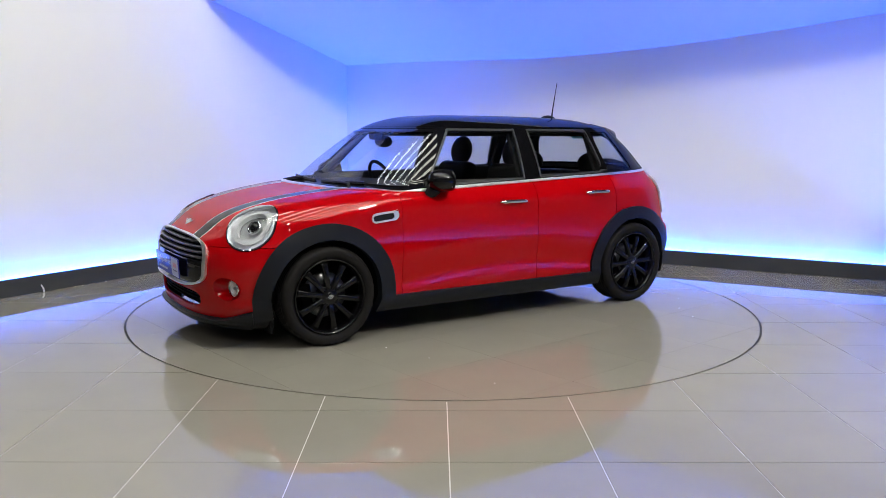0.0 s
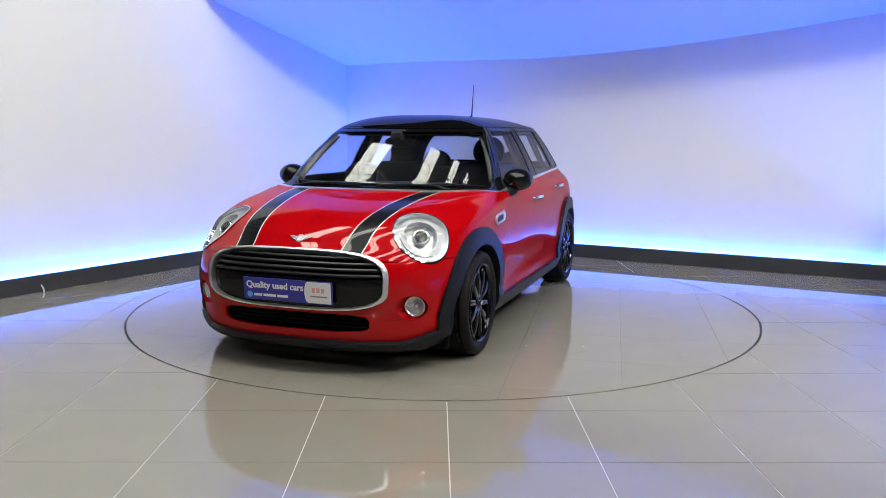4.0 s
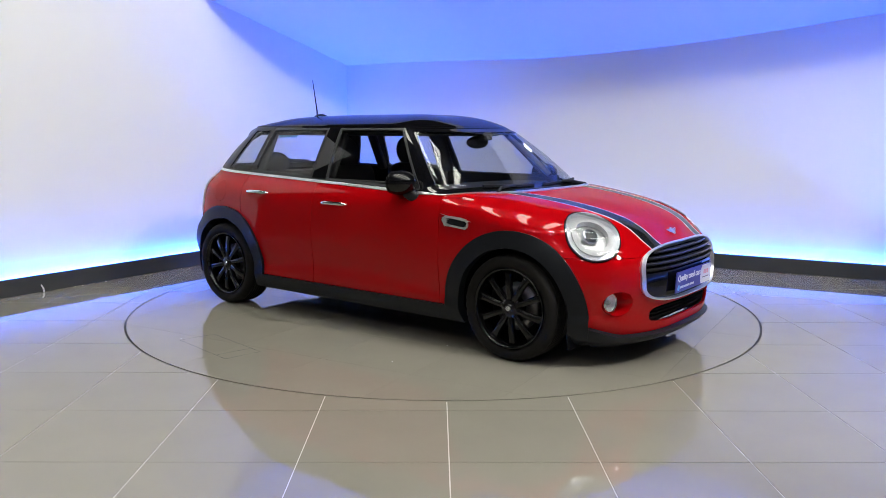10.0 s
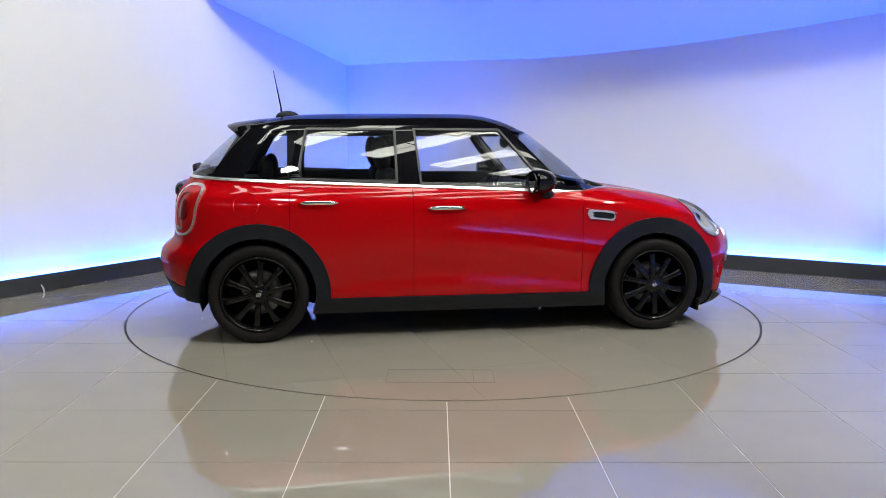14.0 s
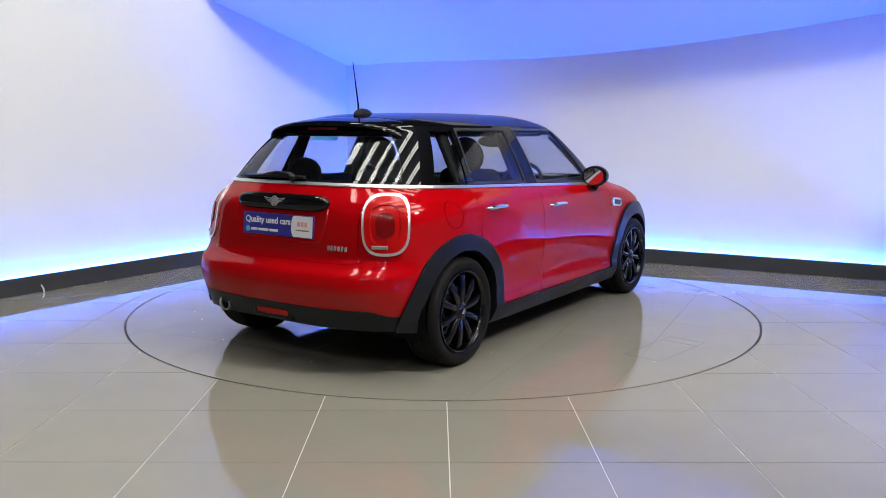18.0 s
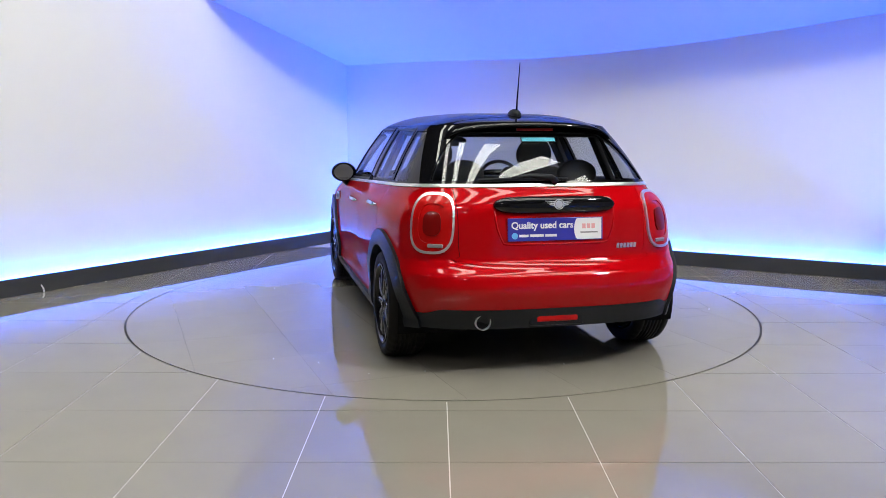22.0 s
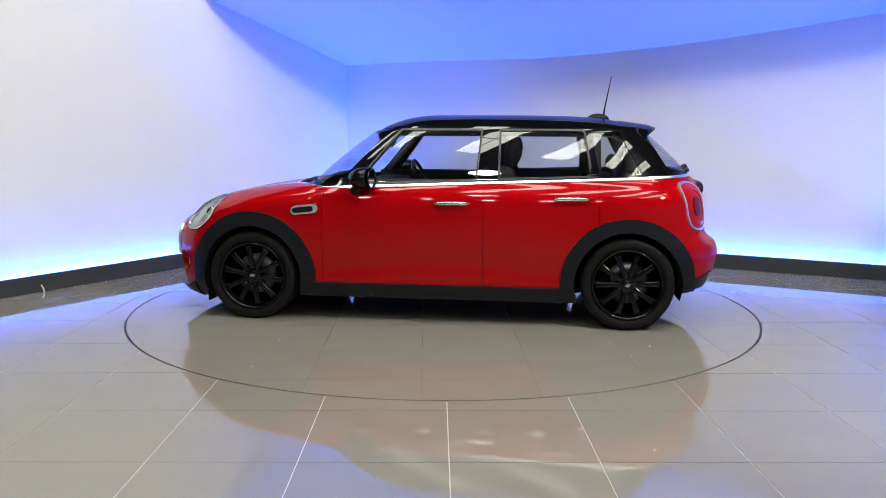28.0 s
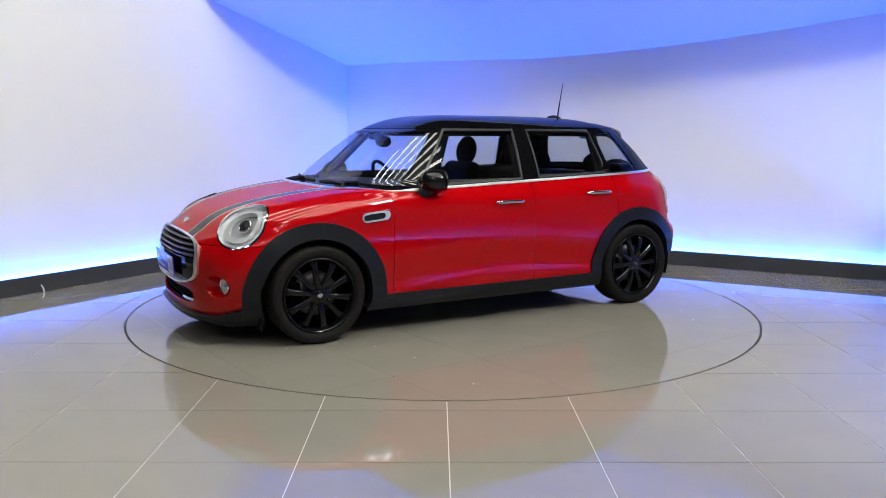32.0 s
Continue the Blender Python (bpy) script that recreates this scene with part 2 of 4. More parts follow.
tagged(part("ground", prism([(-30, -30), (30, -30), (30, 30), (-30, 30)], -0.4, -0.03), M_GROUT_DARK), "dark screed under the tiled showroom floor", "ground", kind="structure")
for nm, d, length in (("wall_left", LEFT, 4.75), ("wall_right", RIGHT, 6.35)):
    out = [along(d, -0.3 if d is LEFT else -0.12, -0.12), along(d, length, -0.12), along(d, length, -0.32), along(d, -0.3, -0.32)]
    tagged(part(nm, prism(out, -0.03, 3.4), M_WALL), "plain white painted showroom wall washed with blue light", "wall", kind="structure")
    sk = [along(d, -0.015, -0.015), along(d, length, -0.015), along(d, length, 0.0), along(d, 0.0, 0.0)]
    tagged(part("baseboard_" + nm[5:], prism(sk, 0.0, 0.143, 0.002), M_SKIRT), "glossy black skirting board along the white wall", "skirting board", kind="structure")
    le = [along(d, -0.10, -0.115), along(d, length, -0.115), along(d, length, -0.085), along(d, -0.08, -0.085)]
    tagged(part("led_strip", prism(le, 0.086, 0.088), M_LED), "glowing blue LED strip hidden behind the skirting", "light strip")

# the booth's third wall, beside the camera
TURN_AT, SIDE = Vector((4.40, 0.80)), Vector((-0.30, -0.954))
OUT = Vector((0.954, -0.30))


def beside(s, off):
    p = TURN_AT + SIDE * s + OUT * off
    return (p.x, p.y)


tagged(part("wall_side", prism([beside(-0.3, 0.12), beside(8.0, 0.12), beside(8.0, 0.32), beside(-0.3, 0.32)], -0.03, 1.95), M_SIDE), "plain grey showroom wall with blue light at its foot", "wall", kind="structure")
tagged(part("baseboard_side", prism([beside(0.0, 0.0), beside(8.0, 0.0), beside(8.0, 0.015), beside(0.0, 0.015)], 0.0, 0.143, 0.002), M_SKIRT), "glossy black skirting board along the white wall", "skirting board", kind="structure")
tagged(part("led_strip", prism([beside(0.0, 0.085), beside(8.0, 0.085), beside(8.0, 0.115), beside(0.0, 0.115)], 0.086, 0.088), M_LED), "glowing blue LED strip hidden behind the skirting", "light strip")

# canopy over the corner: it sags between the walls and rises towards the hall
CANOPY_SEAM = curve((-0.2, 2.115), (0.0, 2.116), (1.0, 2.13), (2.0, 2.131), (2.64, 2.147), (3.23, 2.168), (3.8, 2.204), (4.3, 2.249), (4.8, 2.30), (5.27, 2.354), (5.57, 2.39), (7.2, 2.60))
CANOPY_SLOPE = curve((-0.2, 0.235), (0.0, 0.235), (1.5, 0.34), (1.8, 0.36), (2.3, 0.46), (2.9, 0.44), (3.5, 0.40), (4.1, 0.36), (4.8, 0.33), (7.2, 0.30))


def canopy_z(a, b):
    return float(CANOPY_SEAM(a) + CANOPY_SLOPE(a) * b)


# how far it reaches from one wall, along the other: deep in the corner, then a narrow soffit
CANOPY_REACH = curve((-0.2, 2.05), (0.0, 2.03), (0.47, 1.99), (1.02, 1.97), (1.4, 1.93), (1.6, 1.80), (1.75, 1.62), (1.85, 1.46), (2.0, 1.22), (2.3, 0.99), (2.9, 0.90), (3.5, 0.83), (4.1, 0.75), (4.7, 0.72), (5.3, 0.72), (7.2, 0.72))


NA = 43
bm = bmesh.new()
sheet = []
for i in range(NA):
    a = -0.13 + i * 7.14 / (NA - 1)
    reach = float(CANOPY_REACH(a))
    row = []
    for j in range(7):
        b = -0.13 + (reach + 0.13) * j / 6
        p = CORNER + RIGHT * a + LEFT * b
        row.append((bm.verts.new((p.x, p.y, canopy_z(a, b))), bm.verts.new((p.x, p.y, canopy_z(a, b) + 0.05))))
    sheet.append(row)
for i in range(NA - 1):
    for j in range(6):
        q = [sheet[i][j], sheet[i + 1][j], sheet[i + 1][j + 1], sheet[i][j + 1]]
        bm.faces.new([v[0] for v in q])
        bm.faces.new([v[1] for v in q[::-1]])
ring = [sheet[i][0] for i in range(NA)] + [sheet[NA - 1][j] for j in range(1, 7)] + [sheet[i][6] for i in range(NA - 2, -1, -1)] + [sheet[0][j] for j in range(5, 0, -1)]
for p, q in zip(ring, ring[1:] + ring[:1]):
    bm.faces.new((p[0], p[1], q[1], q[0]))
tagged(part("ceiling_canopy", bm, M_CEIL, smooth=False), "sloping white canopy over the corner of the booth", "ceiling", kind="structure")

# the hall that closes the place behind the camera
HX, HY0, HY1, HZ = 14.0, -17.0, 8.0, 6.4
for nm, out in (("wall_hall_back", [(-HX, HY0 - 0.2), (HX, HY0 - 0.2), (HX, HY0), (-HX, HY0)]),
                ("wall_hall_far", [(-HX, HY1), (HX, HY1), (HX, HY1 + 0.2), (-HX, HY1 + 0.2)]),
                ("wall_hall_west", [(-HX - 0.2, HY0 - 0.2), (-HX, HY0 - 0.2), (-HX, HY1 + 0.2), (-HX - 0.2, HY1 + 0.2)]),
                ("wall_hall_east", [(HX, HY0 - 0.2), (HX + 0.2, HY0 - 0.2), (HX + 0.2, HY1 + 0.2), (HX, HY1 + 0.2)])):
    tagged(part(nm, prism(out, -0.03, HZ), M_HALL), "plain grey clad wall of the hall", "wall", kind="structure")
tagged(part("ceiling_hall", prism([(-HX - 0.2, HY0 - 0.2), (HX + 0.2, HY0 - 0.2), (HX + 0.2, HY1 + 0.2), (-HX - 0.2, HY1 + 0.2)], HZ, HZ + 0.2), M_ROOF),
       "dark hall roof above the showroom", "ceiling", kind="structure")

# long glazed roof lights in rows that run with the booth's wall, each two panes wide
U, V = -LEFT, RIGHT
ROW_START = Vector((0.25, 0.40))


def roof_light(v, far, near, mat, z=5.9, width=0.50):
    """One strip, v metres along the rows from the first, that runs from far to near metres back from the end of its row."""
    ob = tagged(new("roof_light"), "long bright glazed roof light in a grey steel frame", "roof light", "roof lights")
    p = ROW_START + V * v
    ob.matrix_basis = Matrix.Translation((p.x, p.y, z)) @ pose(0, 0, 0, 0, 0, math.degrees(math.atan2(U.y, U.x)) - 90)
    n = round((near - far) / 0.95)
    step = (near - far) / n
    for i in range(n):
        for q in (-1, 1):
            part("pane", box((width / 2 - 0.012, step - 0.04, 0.01), (q * width / 4, far + (i + 0.5) * step, 0)), mat, ob)
    part("frame", join(*[box((0.014, near - far, 0.04), (q * width / 2, (near + far) / 2, 0.012)) for q in (-1, 0, 1)],
                       *[box((width, 0.03, 0.04), (0, far + i * step, 0.013)) for i in range(n + 1)]), M_STEEL, ob)
    for y in (far + 0.3, near - 0.3):
        part("hanger", box((0.02, 0.02, HZ - z), (0, y, (HZ - z) / 2)), M_STEEL, ob)


for k in range(-2, 5):
    roof_light(0.10 + 1.28 * k, -4.1 if k > -2 else -2.6, -0.3, M_PANE, width=0.42)


def hall_lamp(x, y, z, size, mat, label, name, tilt=(0, 0, 0)):
    """A lamp on a stem under the hall roof: housing, glowing lens and stem; round where one size is given."""
    ob = tagged(new(name), label, "lamp", "lamps under the hall roof")
    ob.matrix_basis = Matrix.Translation((x, y, z)) @ pose(0, 0, 0, *tilt)
    if len(size) == 1:
        r = size[0]
        part("housing", lathe([(0.0, 0.30), (0.07, 0.30), (0.10, 0.18), (r + 0.02, 0.02), (r + 0.02, -0.02), (r + 0.004, -0.02), (r + 0.004, 0.014), (0.0, 0.014)], 32, "z", False), M_STEEL, ob, smooth=True)
        part("lens", lathe([(0.0, -0.006), (r, -0.006), (r, 0.006), (0.0, 0.006)], 32, "z", False), mat, ob, "round glowing white lens")
    else:
        w, d = size
        part("housing", box((w + 0.06, d + 0.06, 0.10), (0, 0, 0.062), 0.02), M_STEEL, ob)
        part("lens", box((w, d, 0.012), (0, 0, 0.004), 0.005), mat, ob, "glowing white lens")
    foot = ob.matrix_basis.inverted() @ Vector((x, y, HZ))
    part("stem", rod([(0, 0, 0.08), foot], 0.018, 8), M_STEEL, ob)
    return ob


# one strong flood in the row and a line of high-bay lamps further back
p = ROW_START + V * 6.5 - U * 2.1
hall_lamp(p.x, p.y, 5.9, (1.0, 0.40), M_FLOOD, "bright flood lamp tilted towards the turntable", "flood_lamp", (60, 0, 95))
for k in range(8):
    p = ROW_START + V * (-2.4 + 1.28 * k) - U * 9.6
    hall_lamp(p.x, p.y, 5.8, (0.16,), M_BAY, "round high-bay lamp under the hall roof", "high_bay_lamp")
hall_lamp(-0.75, -5.3, 5.8, (0.26,), M_BAY, "round high-bay lamp under the hall roof", "high_bay_lamp")

# small white specks along the skirting
def speck(d, s, off, size, label):
    x, y = along(d, s, off)
    tagged(part("paint_flake", box((size, size * 0.6, 0.003), (0, 0, 0.0015), 0.0008), M_GROUT), label, "debris", "flakes along the skirting").location = (x, y, 0)


for s in (3.65, 3.58, 3.48, 3.36, 2.55, 2.2):
    speck(LEFT, s, 0.012, 0.012, "small white speck at the foot of the skirting")
for s in (4.05, 4.18, 4.95):
    speck(RIGHT, s, 0.012, 0.011, "small white speck at the foot of the skirting")
# short white mark on the skirting, built as a thin bent rod
x, y = along(LEFT, 3.92, 0.004)
tagged(part("cable_clip", rod([(x, y, 0.0), (x - 0.002, y - 0.003, 0.03), (x - 0.012, y - 0.018, 0.062)], [0.007, 0.007, 0.006], 10), M_PAPER), "short bent white peg on the black skirting", "cable clip")
# ---------------------------------------------------------------- cutting panels out of one smooth skin
class Skin:
    """Triangles with smooth normals that can be split along any level line."""

    def __init__(self, v, n, t):
        self.v, self.n, self.t = v, n, t

    def split(self, f):
        g = f(self.v)
        g = np.where(np.abs(g) < 2e-5, 2e-5, g)
        t = self.t
        s = g[t] > 0
        k = s.sum(1)
        mixed = (k == 1) | (k == 2)
        m, sm = t[mixed], s[mixed]
        lone = np.where(sm.sum(1) == 1, sm.argmax(1), (~sm).argmax(1))
        r = np.arange(len(m))
        a, b, c = m[r, lone], m[r, (lone + 1) % 3], m[r, (lone + 2) % 3]
        e = np.sort(np.concatenate([np.stack([a, b], 1), np.stack([a, c], 1)]), 1)
        u, inv = np.unique(e, axis=0, return_inverse=True)
        inv = inv.reshape(-1)
        w = (g[u[:, 0]] / (g[u[:, 0]] - g[u[:, 1]]))[:, None]
        nv = self.v[u[:, 0]] * (1 - w) + self.v[u[:, 1]] * w
        nn = self.n[u[:, 0]] * (1 - w) + self.n[u[:, 1]] * w
        nn /= np.linalg.norm(nn, axis=1)[:, None] + 1e-12
        i0 = len(self.v)
        ab, ac = i0 + inv[:len(m)], i0 + inv[len(m):]
        self.v, self.n = np.concatenate([self.v, nv]), np.concatenate([self.n, nn])
        self.t = np.concatenate([t[~mixed], np.stack([a, ab, ac], 1), np.stack([ab, b, c], 1), np.stack([ab, c, ac], 1)])

    def mid(self):
        return self.v[self.t].mean(1)

    def panel(self, name, pick, mat, parent, label="", out=0.0, depth=0.014, back=False):
        t = self.t[pick]
        if not len(t):
            return None
        used, inv = np.unique(t, return_inverse=True)
        t = inv.reshape(-1, 3)
        n = self.n[used]
        v = self.v[used] + n * (out(self.v[used])[:, None] if callable(out) else out)
        vv, nn, faces = [v], [n], [t]
        if depth:
            e = np.concatenate([t[:, [0, 1]], t[:, [1, 2]], t[:, [2, 0]]])
            key = np.sort(e, 1)
            _, first, count = np.unique(key, axis=0, return_index=True, return_counts=True)
            e = e[first[count == 1]]
            p, q = v[e[:, 0]], v[e[:, 1]]
            wn = np.cross(q - p, n[e[:, 0]])
            wn /= np.linalg.norm(wn, axis=1)[:, None] + 1e-12
            pi, qi = p - n[e[:, 0]] * depth, q - n[e[:, 1]] * depth
            k, b = len(e), len(v)
            vv += [p, q, pi, qi]
            nn += [wn] * 4
            i = np.arange(k)
            faces += [np.stack([b + k + i, b + i, b + 2 * k + i], 1), np.stack([b + k + i, b + 2 * k + i, b + 3 * k + i], 1)]
        return mesh_part(name, np.concatenate(vv), np.concatenate(nn), np.concatenate(faces), mat, parent, label)


def mesh_part(name, v, n, t, mat, parent, label=""):
    me = bpy.data.meshes.new(name)
    me.from_pydata(v.tolist(), [], t.tolist())
    me.polygons.foreach_set("use_smooth", np.ones(len(t), bool))
    me.normals_split_custom_set_from_vertices(n.tolist())
    return link(name, me, mat, parent, label)


def flat_skin(x0, y0, x1, y1, n=10):
    xs, ys = np.linspace(x0, x1, n + 1), np.linspace(y0, y1, n + 1)
    X, Y = np.meshgrid(xs, ys)
    v = np.stack([X.ravel(), Y.ravel(), np.zeros(X.size)], 1)
    i = (np.arange(n)[:, None] * (n + 1) + np.arange(n)).ravel()
    t = np.concatenate([np.stack([i, i + 1, i + n + 2], 1), np.stack([i, i + n + 2, i + n + 1], 1)])
    return Skin(v, np.tile([0.0, 0.0, 1.0], (len(v), 1)), t)

# ---------------------------------------------------------------- turntable and tiled floor
JOINT = 0.0023
FINE_JOINT = 0.0006
turntable = tagged(new("turntable"), "round motorised turntable paved with polished grey tiles", "turntable")
part("base", lathe([(0.0, -0.025), (TABLE_R - 0.010, -0.025), (TABLE_R - 0.010, -0.0009), (0.0, -0.0009)], 128, "z", False), M_GROUT_TABLE, turntable, "grey grout between the turntable tiles")


def tile_grid(parent, keep, turn, x0, y0, lo, hi, out):
    """Tiles of the grid; those that meet the edge of the turntable are cut to it."""
    whole = None
    c, s = math.cos(radians(turn)), math.sin(radians(turn))
    for i in range(lo, hi):
        for j in range(lo, hi):
            gx, gy = x0 + (i + 0.5) * TILE, y0 + (j + 0.5) * TILE
            x, y = gx * c - gy * s, gx * s + gy * c
            if not keep(x, y):
                continue
            r = math.hypot(x, y)
            h = TILE / 2 - (JOINT if out else FINE_JOINT)
            reach = h * 1.42
            if out and r + reach < TABLE_R or not out and r - reach > TABLE_R:
                continue
            if r - reach > TABLE_R or r + reach < TABLE_R:
                if whole is None:
                    bm = box((2 * h, 2 * h, 0.02), (0, 0, -0.01))
                    ob = part("tile", bm, M_TILE, parent)
                    whole = ob.data
                else:
                    ob = new("tile", whole)
                    ob.parent = parent
                ob.location, ob.rotation_euler = (x, y, 0), (0, 0, radians(turn))
            else:
                sk = flat_skin(-h, -h, h, h, 14)
                edge = TABLE_R + (0.007 if out else -0.007)
                far = lambda v: np.hypot(v[:, 0] * c - v[:, 1] * s + x, v[:, 0] * s + v[:, 1] * c + y) - edge
                sk.split(far)
                sel = far(sk.mid()) > 0 if out else far(sk.mid()) < 0
                if sel.sum() < 3:
                    continue
                ob = sk.panel("tile", sel, M_TILE, parent, depth=0.02)
                ob.location, ob.rotation_euler = (x, y, 0), (0, 0, radians(turn))


def build_tiles():
    # filler ring added, black in place of the shade down in the gap
    tagged(part("turntable_gap", lathe([(TABLE_R - 0.0075, -0.028), (TABLE_R + 0.0075, -0.028), (TABLE_R + 0.0075, -0.006), (TABLE_R - 0.0075, -0.006)], 160, "z"), M_GAP), "black ring filling the gap round the turntable", "seal", kind="structure")
    floor = tagged(part("floor", join(lathe([(TABLE_R + 0.010, -0.029), (7.6, -0.029), (7.6, -0.0022), (TABLE_R + 0.010, -0.0022)], 128, "z")), M_GROUT), "polished grey-beige porcelain floor tiles with pale joints", "floor", kind="structure")
    tagged(part("floor_hall", join(prism([(-14, -17), (14, -17), (14, -5.0), (-14, -5.0)], -0.03, -0.001), prism([(-14, -5.0), (-5.4, -5.0), (-5.4, 8), (-14, 8)], -0.03, -0.001), prism([(5.4, -5.0), (14, -5.0), (14, 8), (5.4, 8)], -0.03, -0.001)), M_TILE), "polished grey floor of the hall behind", "floor", kind="structure")
    nl, nr = Vector((-LEFT.y, LEFT.x)), Vector((RIGHT.y, -RIGHT.x))
    inside = lambda x, y: x > -5.6 and x < 5.6 and y > -5.2 and (Vector((x, y)) - CORNER).dot(nl) * nl.dot(-CORNER) > -1.2 and (Vector((x, y)) - CORNER).dot(nr) * nr.dot(-CORNER) > -1.2
    tile_grid(floor, inside, GRID_TURN, GRID_X, GRID_Y - TILE * 4, -10, 14, True)
    tile_grid(turntable, lambda x, y: True, 8.0, 0.15, 0.12, -5, 5, False)


# dark joint round the lifting plate that is let into the turntable
part("hatch_joint", moved(join(*[box((0.575, 0.0026, 0.003), (0, q * 0.115, -0.001)) for q in (-1, 1)], *[box((0.0020, 0.2260, 0.003), (q * 0.2857, 0, -0.001)) for q in (-1, 0.62, 1)]),
                          Matrix.Translation((-0.305, -1.845, 0.0)) @ pose(0, 0, 0, 0, 0, -8.8)), M_GROUT_DARK, turntable, "thin dark joint round a tiled access plate")

# tiny white chips set at random stand in for glints on the tiles
glint_rng = random.Random(7)
for k in range(16):
    r, a, q = 1.2 + 1.0 * glint_rng.random(), glint_rng.random() * 6.28, 0.003 + 0.004 * glint_rng.random()
    part("paint_speck", box((q, q * 0.7, 0.002), (r * math.cos(a), r * math.sin(a), 0.001)), M_PAPER, turntable)
# ---------------------------------------------------------------- the car: x forward, y to its left, z up
PIVOT = Vector((-0.012, -0.164, 0.0))     # where the car stands on the turntable
car = tagged(new("car"), "glossy red five-door hatchback with black roof, black wheels and bonnet stripes", "car")
FRONT, REAR, WZ = 1.2700, -1.2970, 0.303     # axles and the height of the arches

# outlines: half width, nose and tail at each height
HALF = curve((0.14, 0.77), (0.20, 0.822), (0.27, 0.850), (0.33, 0.853), (0.40, 0.849), (0.50, 0.859), (0.60, 0.867), (0.72, 0.866), (0.80, 0.860), (0.87, 0.843), (0.92, 0.815),
             (0.96, 0.781), (1.0, 0.756), (1.1, 0.703), (1.2, 0.652), (1.3, 0.597), (1.34, 0.565), even=(0.965, 1.315), turn=0.26)
NOSE = curve((0.14, 1.88), (0.17, 1.955), (0.20, 1.975), (0.30, 1.985), (0.40, 2.005), (0.50, 2.01), (0.58, 2.0), (0.65, 1.955), (0.70, 1.895), (0.76, 1.82),
             (0.806, 1.735), (0.863, 1.55), (0.90, 1.36), (0.92, 1.20), (0.94, 1.005), (0.97, 0.92), (1.06, 0.815), (1.2, 0.648), (1.29, 0.53), (1.34, 0.43), even=(0.955, 1.30), turn=0.30)
TAIL = curve((0.14, 1.78), (0.20, 1.86), (0.30, 1.905), (0.40, 1.950), (0.48, 1.966), (0.55, 1.950), (0.60, 1.895), (0.64, 1.868), (0.75, 1.862), (0.88, 1.845),
             (0.96, 1.805), (1.0, 1.77), (1.1, 1.665), (1.2, 1.565), (1.29, 1.475), (1.34, 1.44), even=(0.985, 1.31), turn=0.48)
CAP_F = curve((0.14, 1.2), (0.45, 1.2), (0.65, 1.16), (0.75, 1.10), (0.86, 0.65), (0.90, 0.40), (0.94, 0.32), (1.1, 0.22), (1.34, 0.05))
CAP_R = curve((0.14, 1.2), (0.60, 1.2), (0.80, 1.1), (1.0, 1.0), (1.34, 0.9))
EXP_F = curve((0.14, 3.0), (0.50, 2.95), (0.70, 2.75), (0.78, 2.9), (0.86, 3.3), (0.90, 3.5), (0.94, 4.5), (1.1, 4.4), (1.34, 3.6))


def bow(x, y, z, w):
    """The glass at both ends bows a little across the car."""
    return x - np.where(x > 0, 0.012, -0.020) * (y / w) ** 2 * np.clip((z - 0.93) / 0.05, 0, 1) * np.clip((np.abs(x) - 0.2) / 0.3, 0, 1)

EXP_R = curve((0.14, 3.3), (0.70, 3.6), (0.95, 3.6), (1.34, 4.0))


def fade(q):
    q = np.clip(q, 0, 1)
    return q * q * (3 - 2 * q)


